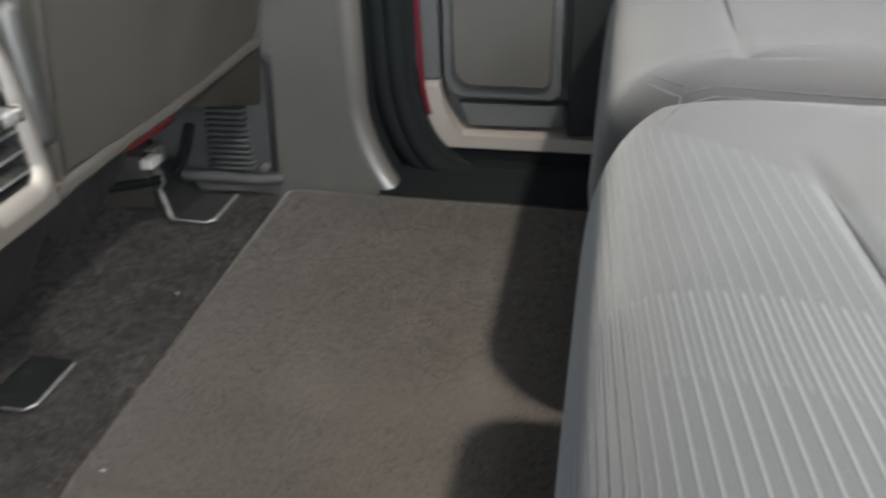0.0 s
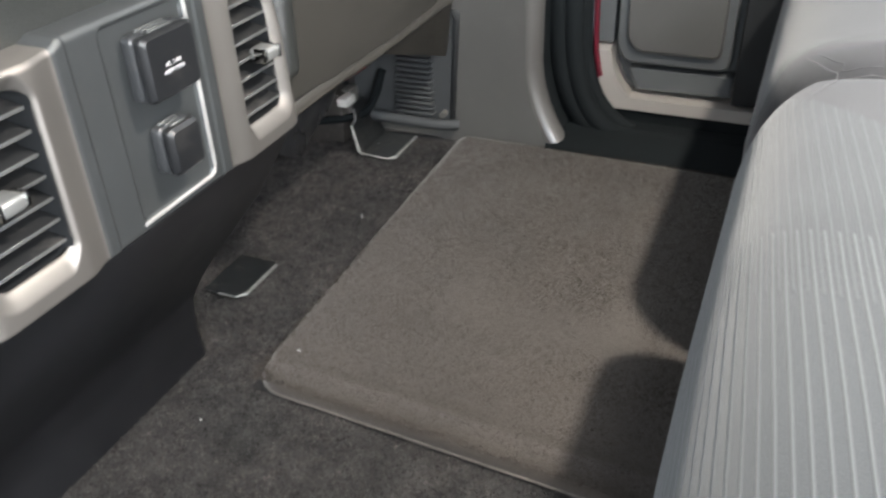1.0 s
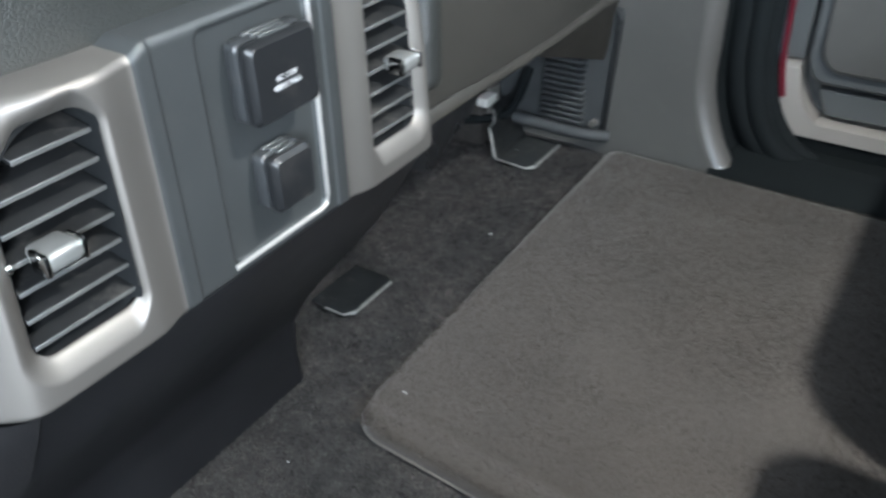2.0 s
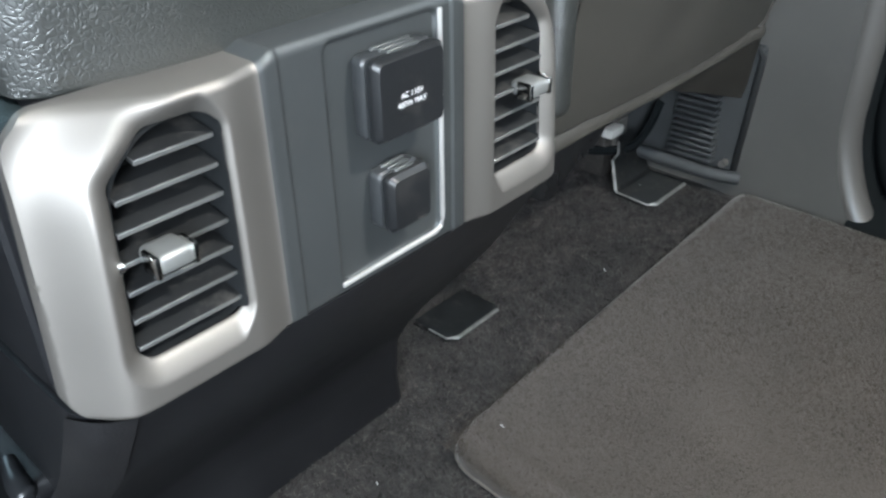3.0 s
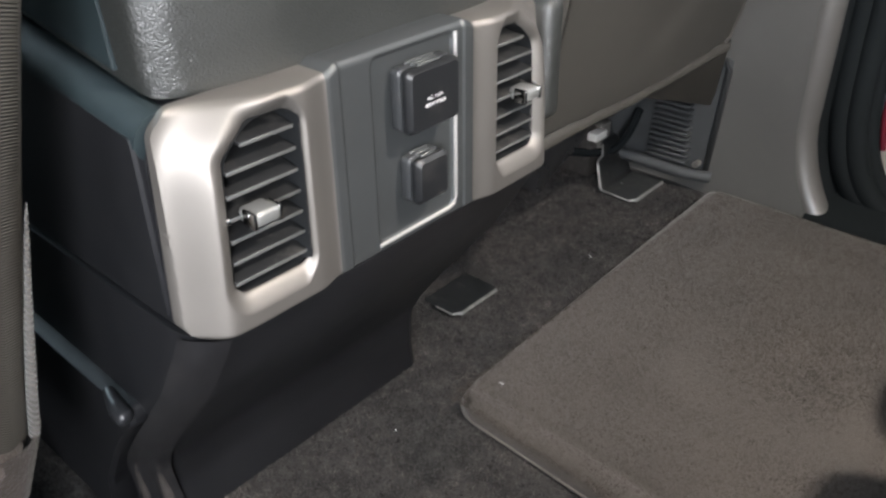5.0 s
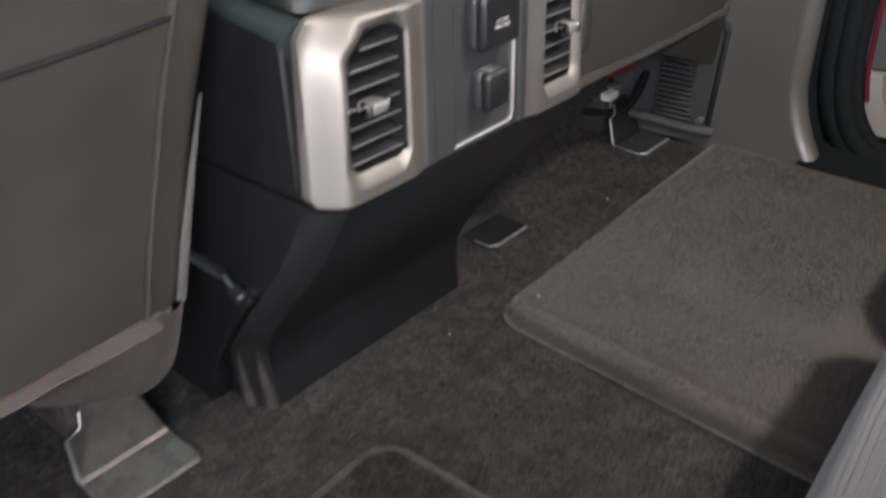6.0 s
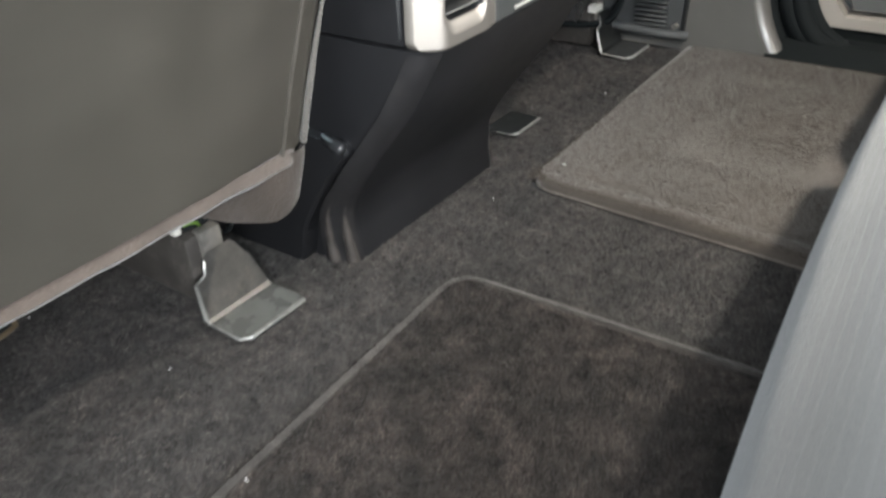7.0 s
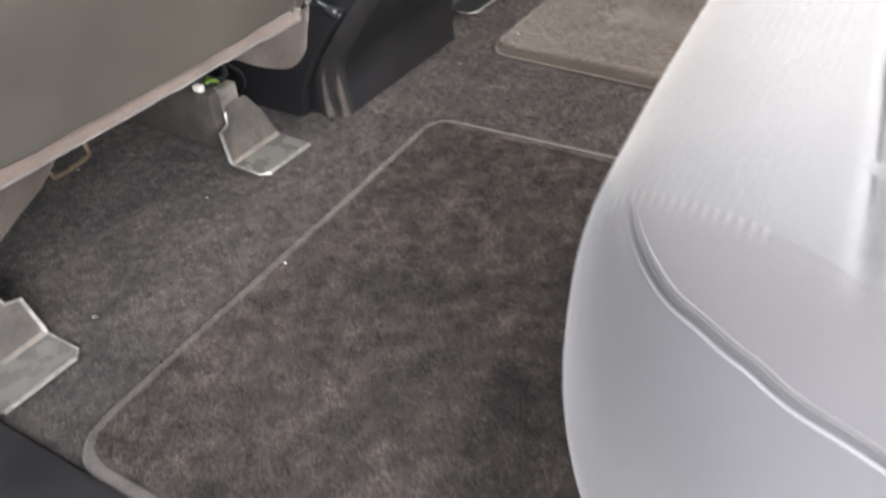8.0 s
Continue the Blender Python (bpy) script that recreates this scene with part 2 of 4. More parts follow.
ribs.links.new(rib_bump.outputs[0], ribs.nodes["Principled BSDF"].inputs["Normal"])
FLAP = material("flap_felt", (0.074, 0.060, 0.052), 0.95, 0, 0.2, 22, 0.0012, 500, sheen=0.3, spec=0.1, fine=0.2)
STRIPED = striped_fabric("striped_seat_cloth", (0.064, 0.068, 0.0715), (0.118, 0.124, 0.128))
CLOTH = material("seat_cloth", (0.070, 0.072, 0.076), 0.9, 0, 0.07, 9, 0.0006, 1300, sheen=0.3, spec=0.15, fine=0.12)
BOLSTER = striped_fabric("bolster_cloth", (0.058, 0.0585, 0.062), (0.13, 0.133, 0.138), True)
PIPING = material("seam_highlight", (0.13, 0.13, 0.135), 0.7, 0, 0.1, 30, 0.0004, 1500)
GROOVE = material("seam_shade", (0.036, 0.037, 0.040), 0.9, 0, 0.1, 30)
WORN = material("worn_steel_edge", (0.32, 0.32, 0.305), 0.4, 0.6, 0.3, 120, dirt=0.5, dirt_color=(0.2, 0.18, 0.16))
STEEL = material("bracket_steel", (0.17, 0.163, 0.152), 0.42, 0.35, 0.25, 60, 0.0002, 300, dirt=0.7, dirt_color=(0.36, 0.32, 0.28))
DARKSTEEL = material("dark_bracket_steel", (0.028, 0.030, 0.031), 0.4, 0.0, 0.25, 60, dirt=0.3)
GLOSSSTEEL = material("polished_foot", (0.115, 0.118, 0.112), 0.28, 0.25, 0.25, 50, 0.0001, 200, dirt=0.1, dirt_color=(0.2, 0.18, 0.16))
RAIL = material("dusty_rail", (0.042, 0.038, 0.035), 0.6, 0.15, 0.25, 40, 0.0002, 300, dirt=0.3)
WHITEPLASTIC = material("connector_plastic", (0.62, 0.61, 0.57), 0.45, 0, 0.06, 60)
HEADLINER = material("headliner_cloth", (0.45, 0.44, 0.42), 0.95, 0, 0.05, 8, 0.0005, 700)
PRINT = material("white_print", (0.8, 0.8, 0.8), 0.5, 0, 0.02, 30)
GROUND = material("concrete", (0.28, 0.27, 0.26), 0.85, 0, 0.2, 3, 0.001, 120, fine=0.2, fine_scale=80)
LENS = bpy.data.materials.new("lamp_lens")
LENS.use_nodes = True
LENS.node_tree.nodes["Principled BSDF"].inputs["Emission Color"].default_value = (1, 0.93, 0.84, 1)
LENS.node_tree.nodes["Principled BSDF"].inputs["Emission Strength"].default_value = 6
BRONZE = material("tarnished_wire", (0.26, 0.20, 0.13), 0.32, 0.85, 0.3, 80)
WIRE = material("red_wire", (0.16, 0.02, 0.022), 0.5, 0, 0.1, 60)
GREENWIRE = material("green_wire", (0.13, 0.24, 0.03), 0.4, 0, 0.1, 60)


# ---- mesh helpers ----
def part(name, bm, mat, parent=None, label="", smooth=True, crisp=40):
    mesh = bpy.data.meshes.new(name)
    bmesh.ops.recalc_face_normals(bm, faces=bm.faces[:])
    for f in bm.faces:
        f.smooth = smooth
    bm.to_mesh(mesh)
    bm.free()
    mesh.materials.append(mat)
    if smooth:
        mesh.set_sharp_from_angle(angle=radians(crisp))
    ob = new(name, mesh)
    if parent:
        ob.parent = parent
    if label:
        ob["label"] = label
    return ob


def thing(name, label, category, group="", kind=""):
    return tagged(new(name), label, category, group, kind)


def box(bm, x0, x1, y0, y1, z0, z1, r=0.0, seg=2, m=None):
    made = bmesh.ops.create_cube(bm, size=1.0)["verts"]
    bmesh.ops.scale(bm, vec=(x1 - x0, y1 - y0, z1 - z0), verts=made)
    bmesh.ops.translate(bm, vec=((x0 + x1) / 2, (y0 + y1) / 2, (z0 + z1) / 2), verts=made)
    if m is not None:
        bmesh.ops.transform(bm, matrix=m, verts=made)
    if r:
        edges = list({e for v in made for e in v.link_edges})
        bmesh.ops.bevel(bm, geom=edges, offset=r, segments=seg, profile=0.5, affect="EDGES")
    return bm


def boxed(*a, **k):
    return box(bmesh.new(), *a, **k)


def rings(bm, loops, closed=True, cap0=False, cap1=False):
    rows = [[bm.verts.new(p) for p in loop] for loop in loops]
    n = len(rows[0])
    for a, b in zip(rows, rows[1:]):
        for i in range(n if closed else n - 1):
            j = (i + 1) % n
            bm.faces.new((a[i], a[j], b[j], b[i]))
    if cap0:
        bm.faces.new(rows[0])
    if cap1:
        bm.faces.new(rows[-1])
    return bm


def round_poly(pts, r, seg=4):
    """A polygon in two axes with its corners rounded; r is one radius or one a corner."""
    out = []
    n = len(pts)
    for i in range(n):
        p, a, b = Vector(pts[i]), Vector(pts[i - 1]), Vector(pts[(i + 1) % n])
        rad = r[i] if isinstance(r, (list, tuple)) else r
        u, w = (a - p), (b - p)
        cut = min(rad, u.length * 0.45, w.length * 0.45)
        s, e = p + u.normalized() * cut, p + w.normalized() * cut
        for k in range(seg + 1):
            t = k / seg
            out.append((1 - t) ** 2 * s + 2 * t * (1 - t) * p + t * t * e)
    return out


def slab(bm, poly, axis, a, b, bevel=0.002):
    """A polygon of the two other axes, extruded along the axis from a to b, with softened rims."""
    def put(q, d, shrink):
        c = sum((Vector(p) for p in poly), Vector((0, 0))) / len(poly)
        out = []
        for p in q:
            w = Vector(p)
            away = (w - c)
            w = w - away.normalized() * min(shrink, away.length * 0.3) if shrink else w
            out.append((d, w[0], w[1]) if axis == "x" else (w[0], d, w[1]) if axis == "y" else (w[0], w[1], d))
        return out
    s = 1 if b > a else -1
    loops = [put(poly, a, bevel), put(poly, a + s * bevel, 0), put(poly, b - s * bevel, 0), put(poly, b, bevel)]
    return rings(bm, loops, True, True, True)


def tube(bm, pts, r, seg=8, cap=True):
    pts = [Vector(p) for p in pts]
    loops = []
    up = Vector((0.13, 0.21, 0.97))
    for i, p in enumerate(pts):
        d = (pts[min(i + 1, len(pts) - 1)] - pts[max(i - 1, 0)]).normalized()
        u = d.cross(up).normalized()
        w = d.cross(u)
        rr = r[i] if isinstance(r, (list, tuple)) else r
        loops.append([p + u * rr * math.cos(2 * math.pi * k / seg) + w * rr * math.sin(2 * math.pi * k / seg) for k in range(seg)])
    return rings(bm, loops, True, cap, cap)


def curve_pts(pts, n=24):
    """A smooth line through the given points."""
    pts = [Vector(p) for p in pts]
    out = []
    for i in range(len(pts) - 1):
        p0, p1, p2, p3 = pts[max(i - 1, 0)], pts[i], pts[i + 1], pts[min(i + 2, len(pts) - 1)]
        for k in range(n):
            t = k / n
            out.append(0.5 * (2 * p1 + (p2 - p0) * t + (2 * p0 - 5 * p1 + 4 * p2 - p3) * t * t + (3 * p1 - p0 - 3 * p2 + p3) * t ** 3))
    out.append(pts[-1])
    return out


def grid_sheet(bm, x0, x1, y0, y1, nx, ny, z):
    rows = [[bm.verts.new((x0 + (x1 - x0) * i / nx, y0 + (y1 - y0) * j / ny, z(x0 + (x1 - x0) * i / nx, y0 + (y1 - y0) * j / ny))) for j in range(ny + 1)] for i in range(nx + 1)]
    for i in range(nx):
        for j in range(ny):
            bm.faces.new((rows[i][j], rows[i + 1][j], rows[i + 1][j + 1], rows[i][j + 1]))
    return bm


MID = 0.353      # centre line of the cab
NEAR, FAR = -0.36, 1.045

# ---- large structure ----
tagged(part("ground", boxed(-300, 300, -300, 300, -0.62, -0.58), GROUND), "grey concrete ground outside the cab", "ground", kind="structure")


def carpet_height(x, y):
    n = noise.noise(Vector((x * 9, y * 9, 0))) * 0.0025 + noise.noise(Vector((x * 25, y * 25, 3))) * 0.0012
    return -0.002 + n


tagged(part("floor", grid_sheet(bmesh.new(), -1.4, 0.9, NEAR, FAR + 0.03, 115, 70, carpet_height), CARPET), "dark charcoal carpet on the cab floor, mottled with dust", "carpet", kind="structure")
tagged(part("floor_pan", boxed(-1.4, 0.9, NEAR - 0.02, FAR + 0.1, -0.07, -0.012), BLACKPLASTIC), "black metal floor pan under the carpet", "floor", kind="structure")
tagged(part("ceiling", boxed(-1.4, 1.0, NEAR - 0.08, FAR + 0.1, 1.135, 1.17, 0.008), HEADLINER), "pale cloth headliner", "ceiling", kind="structure")
tagged(part("wall_rear", boxed(0.78, 0.82, NEAR - 0.05, FAR + 0.1, -0.05, 0.62, 0.004), DARKPLASTIC), "dark plastic rear cab wall", "wall", kind="structure")
tagged(part("wall_front", boxed(-1.44, -1.40, NEAR - 0.05, FAR + 0.1, -0.05, 0.75, 0.004), DARKPLASTIC), "dark plastic front bulkhead", "wall", kind="structure")
# out of view, added to block door light from the floor under the seat
tagged(part("wall_near", boxed(-1.4, -0.47, NEAR - 0.10, NEAR - 0.025, -0.05, 1.134, 0.006), DARKPLASTIC), "unseen dark wall, added to shade the floor under the seat", "wall", kind="structure")
tagged(part("sill_near", boxed(-1.4, 0.9, NEAR - 0.09, NEAR - 0.004, -0.08, 0.012, 0.008), DARKPLASTIC), "black plastic door sill plate", "sill", kind="structure")


# ---- far side: pillar, sill, door ----
def pillar_trim(first, last):
    """The moulded lower pillar cover, between two steps of its plan; its rounded rear edge sweeps out to the sill at the foot."""
    plan = [(-0.75, 1.085), (-0.612, 1.075), (-0.462, 1.066), (-0.342, 1.060), (-0.277, 1.0585), (-0.229, 1.0585), (-0.220, 1.0605), (-0.212, 1.068), (-0.2095, 1.078), (-0.207, 1.092), (-0.203, 1.105), (-0.197, 1.14)][first:last]
    loops = []
    zs = [-0.01, 0.0, 0.012, 0.025, 0.04, 0.06, 0.085, 0.115, 0.15, 0.2, 0.3, 0.45, 0.7, 1.13]
    for z in zs:
        k = max(0.0, 1 - z / 0.14)
        sweep = 0.052 * k ** 2.2
        lean = 0.05 * max(0, z - 0.3)
        loops.append([(x + sweep * max(0, min(1, (x + 0.36) / 0.12)), y - 0.018 * k ** 2 + lean, z) for x, y in plan])
    return rings(bmesh.new(), loops, closed=False)


pillar = thing("pillar_trim", "grey moulded plastic pillar trim with a rounded edge", "pillar trim", kind="structure")
part("panel", pillar_trim(0, 6), PILLAR, pillar)
# edge takes a paler, glossier material: its highlight is put into the colour
bead = []
for z in [-0.004, 0.004, 0.012, 0.025, 0.04, 0.06, 0.085, 0.115, 0.15, 0.2, 0.3, 0.45, 0.7, 1.13]:
    k = max(0.0, 1 - z / 0.14)
    bead.append((-0.2285 + 0.052 * k ** 2.2, 1.0780 - 0.018 * k ** 2 + 0.05 * max(0, z - 0.3), z))
part("edge_bead", tube(bmesh.new(), curve_pts(bead, 3), 0.0196, 28), BEAD, pillar, "rounded edge, paler to carry its highlight")
part("return", pillar_trim(8, 12), RUBBER, pillar, "dark inner face")


def seal_line(off, y, foot):
    return curve_pts([(-0.176 + off, y + 0.03, 1.1), (-0.178 + off, y, 0.45), (-0.178 + off, y, 0.2), (-0.170 + off, y - 0.002, 0.11), (-0.146 + off, y - 0.006, 0.050 + foot), (-0.105 + off, y - 0.008, 0.018 + foot), (-0.02, y - 0.01, 0.006 + foot), (0.3, y - 0.01, 0.004 + foot), (0.75, y - 0.01, 0.004 + foot)], 10)


seal = thing("door_seal", "black rubber door seal round the door opening", "door seal")
part("seal_bulb", tube(bmesh.new(), seal_line(0.004, 1.104, 0.0), 0.0145, 14), RUBBER, seal)
part("seal_web", tube(bmesh.new(), seal_line(-0.015, 1.109, 0.0), 0.0175, 16), RUBBER, seal)
part("seal_lip", tube(bmesh.new(), seal_line(0.016, 1.116, 0.006), 0.012, 10), RUBBER, seal)
jamb = part("door_jamb", tube(bmesh.new(), [p for p in seal_line(0.032, 1.118, 0.004) if p.z > 0.092], 0.0040, 10), RED)
tagged(jamb, "red painted body edge in the door gap", "door jamb", kind="structure")
tagged(part("sill_far", slab(bmesh.new(), round_poly([(1.022, -0.02), (1.20, -0.02), (1.20, 0.032), (1.09, 0.03), (1.036, 0.012)], 0.008), "x", -0.19, 0.9), RUBBER), "black plastic sill plate at the door", "sill", kind="structure")

door = thing("door_far", "closed dark grey door panel with silver trim", "door", kind="structure")
part("door_card", slab(bmesh.new(), round_poly([(-0.155, 0.02), (0.80, 0.02), (0.80, 0.70), (-0.155, 0.70)], 0.02), "y", 1.165, 1.22), DOORTRIM, door)
part("kick_panel", slab(bmesh.new(), round_poly([(-0.142, -0.01), (0.78, -0.01), (0.78, 0.058), (-0.118, 0.058), (-0.142, 0.09)], 0.006), "y", 1.122, 1.165), RUBBER, door)
strip = [(-0.152, 0.134), (-0.147, 0.108), (-0.121, 0.048), (0.76, 0.050), (0.76, 0.068), (-0.092, 0.066), (-0.106, 0.080), (-0.120, 0.108), (-0.124, 0.134)]
part("trim_strip", slab(bmesh.new(), [Vector(p) for p in strip], "y", 1.118, 1.168, 0.0025), DOORSILVER, door, "silver painted trim strip")
part("upper_trim", slab(bmesh.new(), round_poly([(-0.152, 0.137), (-0.124, 0.137), (-0.124, 0.60), (-0.152, 0.60)], 0.003), "y", 1.140, 1.168), DOORTRIM, door)
part("rear_panel", slab(bmesh.new(), round_poly([(0.047, 0.072), (0.78, 0.072), (0.78, 0.66), (0.050, 0.66)], 0.006), "y", 1.120, 1.166, 0.003), BLACKPLASTIC, door)
pad = [(-0.105, 0.112), (0.038, 0.112), (0.042, 0.55), (-0.118, 0.55), (-0.118, 0.135)]
part("pad_frame", slab(bmesh.new(), round_poly(pad, 0.014), "y", 1.132, 1.168, 0.005), DOORTRIM, door)
inner = [(-0.088, 0.130), (0.026, 0.130), (0.030, 0.54), (-0.104, 0.54), (-0.104, 0.148)]
part("pad", slab(bmesh.new(), round_poly(inner, 0.012), "y", 1.124, 1.134, 0.006), PILLAR, door, "grey padded door insert")
part("pocket", slab(bmesh.new(), round_poly([(-0.086, 0.073), (0.045, 0.075), (0.045, 0.105), (-0.100, 0.105)], 0.004), "y", 1.138, 1.168, 0.003), DOORTRIM, door)

# belt outlet with ribs in the pillar foot
grille = thing("air_extractor", "black ribbed plastic vent in the pillar foot", "vent grille")
part("surround", slab(bmesh.new(), round_poly([(-0.50, 0.020), (-0.338, 0.020), (-0.326, 0.19), (-0.50, 0.19)], 0.008), "y", 1.046, 1.072, 0.003), GRILLE, grille)
rim = [(-0.50, 1.046, 0.022), (-0.342, 1.046, 0.022), (-0.336, 1.046, 0.03), (-0.326, 1.046, 0.178), (-0.332, 1.046, 0.19), (-0.40, 1.046, 0.19)]
part("rim", tube(bmesh.new(), rim, 0.0042, 8), BLACKPLASTIC, grille)
for i in range(13):
    z = 0.036 + i * 0.0082
    part("rib", boxed(-0.425 + 0.0006 * i, -0.362 - 0.0004 * i, 1.030, 1.050, z, z + 0.0042, 0.0012, 1), GRILLE, grille)
part("ledge", tube(bmesh.new(), curve_pts([(-0.47, 1.0, 0.040), (-0.42, 1.012, 0.034), (-0.36, 1.022, 0.028), (-0.325, 1.04, 0.024)], 6), 0.008, 10), GRILLE, grille)
part("screw", tube(bmesh.new(), [(-0.348, 1.034, 0.038), (-0.348, 1.05, 0.038)], 0.0046, 12), STEEL, grille)

# ---- floor mats ----
def mat_thing(name, label, corners, r, lift, pile, hem_mat, hem, wave, fold=None):
    ob = thing(name, label, "floor mat", "floor mats")
    outline = round_poly(corners, r, 8)
    n = 10
    c = sum(outline, Vector((0, 0))) / len(outline)
    dense = []
    for i, p in enumerate(outline):
        q = outline[(i + 1) % len(outline)]
        k = max(1, int((q - p).length / 0.012))
        dense += [p.lerp(q, j / k) for j in range(k)]

    def z(p, edge):
        return lift * edge + wave * noise.noise(Vector((p[0] * 7, p[1] * 7, 5))) * edge + (fold(p[0], p[1]) * edge if fold else 0)
    loops = []
    for f, e in ((1.0, 0.0), (1.0, 0.35), (0.995, 0.75), (0.985, 0.95), (0.965, 1.0), *[(0.955 - 0.012 * k, 1.0) for k in range(16)], (0.7, 1.0), (0.5, 1.0), (0.25, 1.0), (0.02, 1.0)):
        loops.append([(*(c + (p - c) * f), z(c + (p - c) * f, e)) for p in dense])
    part("top", rings(bmesh.new(), loops, True, False, True), pile, ob)
    pts = [(*(c + (p - c) * 0.999), 0.0025 if fold else lift * 0.45) for p in dense]
    part("binding", tube(bmesh.new(), pts + pts[:2], hem, 6), hem_mat, ob, "stitched edge binding")
    return ob


def fold_line(x, y):
    """A doubled hem: a soft roll along the inboard edge and the crease behind it."""
    e = y - (0.462 - 0.054 * (x + 0.305))
    worn = 0.75 + 0.9 * noise.noise(Vector((x * 14, 2.0, 1.0)))
    return worn * (0.002 * math.exp(-((e - 0.014) / 0.012) ** 2) - 0.0017 * math.exp(-((e - 0.034) / 0.006) ** 2))


mat_thing("floor_mat", "thick brown carpet floor mat lying on the carpet", [(-0.305, 0.462), (0.16, 0.437), (0.16, 1.024), (-0.318, 1.034)], [0.035, 0.03, 0.02, 0.02], 0.014, MATPILE, BINDING, 0.0013, 0.002, fold_line)
mat_thing("floor_mat", "dark charcoal carpet floor mat with a bound edge", [(-0.236, -0.358), (0.2, -0.358), (0.2, 0.255), (-0.262, 0.244)], [0.045, 0.03, 0.03, 0.035], 0.006, DARKMAT, HEM, 0.0066, 0.0015)

# ---- centre console ----
console = thing("centre_console", "dark plastic centre console with silver rear vents", "console")


def console_body():
    top, low = 0.3965, 0.27
    loops = []
    for x in (-0.9, -0.5, -0.30, -0.2705):
        prof = round_poly([(0.190, low), (0.517, low), (0.512, top), (0.195, top)], [0.002, 0.002, 0.03, 0.03], 6)
        loops.append([(x, p[0], p[1]) for p in prof])
    return rings(bmesh.new(), loops, True, True, True)


part("body", console_body(), DARKPLASTIC, console)


SKIRT = [(0.268, -0.240, 0.0, 0), (0.235, -0.259, 0.001, 0), (0.2, -0.281, 0.002, 0), (0.16, -0.313, 0.004, 0), (0.125, -0.341, 0.006, 0), (0.09, -0.366, 0.009, 0.002), (0.065, -0.379, 0.012, 0.005), (0.03, -0.381, 0.014, 0.007), (-0.004, -0.377, 0.014, 0.007)]


def console_skirt():
    """The lower rear of the console: a sloping face between two chamfered edges."""
    loops = []
    for z, x, inset, g in SKIRT:
        a, b = 0.188 + inset, 0.518 - inset * 0.6
        w = 0.022 + inset * 1.1
        loops.append([(-0.9, a, z), (x - w - 0.012, a, z), (x - w, a + 0.001, z), (x - w * 0.8, a + 0.003, z), (x - w * 0.58, a + 0.008 + g * 0.2, z), (x - w * 0.5, a + 0.010 + g, z), (x - w * 0.42, a + 0.012 + g * 0.2, z), (x - w * 0.2, a + 0.016, z), (x - 0.002, a + 0.019, z), (x, a + 0.025, z),
                      (x, b - 0.025, z), (x - 0.002, b - 0.019, z), (x - w * 0.5, b - 0.010, z), (x - w, b - 0.001, z), (x - w - 0.012, b, z), (-0.9, b, z)])
    return rings(bmesh.new(), loops, True, True, True)


part("skirt", console_skirt(), DARKPLASTIC, console, "", True, 55)


def corner_strip():
    """Grained strip over the door-side corner of the skirt, with two pleats at its foot."""
    loops = []
    for k in range(31):
        z = 0.2655 - 0.2675 * k / 30
        f = max(0.0, min(1.0, (0.11 - z) / 0.09))
        x = float(np.interp(-z, [-l[0] for l in SKIRT], [l[1] for l in SKIRT]))
        w = 0.024 + 0.013 * f
        row = []
        for j in range(17):
            u = j / 16
            swell = 0.0016 + 0.0045 * f * (0.5 - 0.5 * math.cos(u * 4 * math.pi)) + 0.003 * math.sin(u * math.pi)
            row.append((x - w * (1 - u) + swell * 0.66, 0.188 + 0.012 * f + 0.021 * u - swell * 0.75, z))
        loops.append(row)
    return rings(bmesh.new(), loops, closed=False)


# paler than the skirt: light on the door-facing chamfer put into the colour
part("corner_strip", corner_strip(), STRIP, console, "dusty grained corner strip, made paler for the light on it")
for u in (0.26, 0.74):
    ridge = []
    for k in range(12):
        z = 0.082 - 0.083 * k / 11
        f = max(0.0, min(1.0, (0.11 - z) / 0.09))
        x = float(np.interp(-z, [-l[0] for l in SKIRT], [l[1] for l in SKIRT]))
        swell = 0.0016 + 0.0045 * f + 0.003 * math.sin(u * math.pi)
        swell -= 0.0045 * (k / 11) ** 0.5 + 0.0008
        ridge.append((x - (0.024 + 0.013 * f) * (1 - u) + swell * 0.66, 0.188 + 0.012 * f + 0.021 * u - swell * 0.75, z))
    part("pleat", tube(bmesh.new(), ridge, [0.0003 + 0.0072 * (k / 11) ** 0.6 for k in range(12)], 14), DUSTY, console, "dusty brown pleat at the foot")
part("lever", tube(bmesh.new(), curve_pts([(-0.376, 0.183, 0.1665), (-0.362, 0.180, 0.1630), (-0.351, 0.1792, 0.1600), (-0.3455, 0.180, 0.1580)], 6), [0.004 + 0.003 * min(1, k / 8) for k in range(14)] + [0.0066, 0.006, 0.005, 0.0036, 0.002], 14), SMOOTHPLASTIC, console, "glossy lever end")
base_poly = [(-0.350, 0.163), (-0.345, 0.152), (-0.372, 0.122), (-0.396, 0.088), (-0.422, 0.045), (-0.432, -0.003), (-0.9, -0.003), (-0.9, 0.180), (-0.41, 0.166)]
for side, a, b in (("near", 0.181, 0.215), ("far", 0.525, 0.49)):
    part("side_cover", slab(bmesh.new(), round_poly(base_poly, 0.01), "y", a, b, 0.0035), DARKPLASTIC, console)


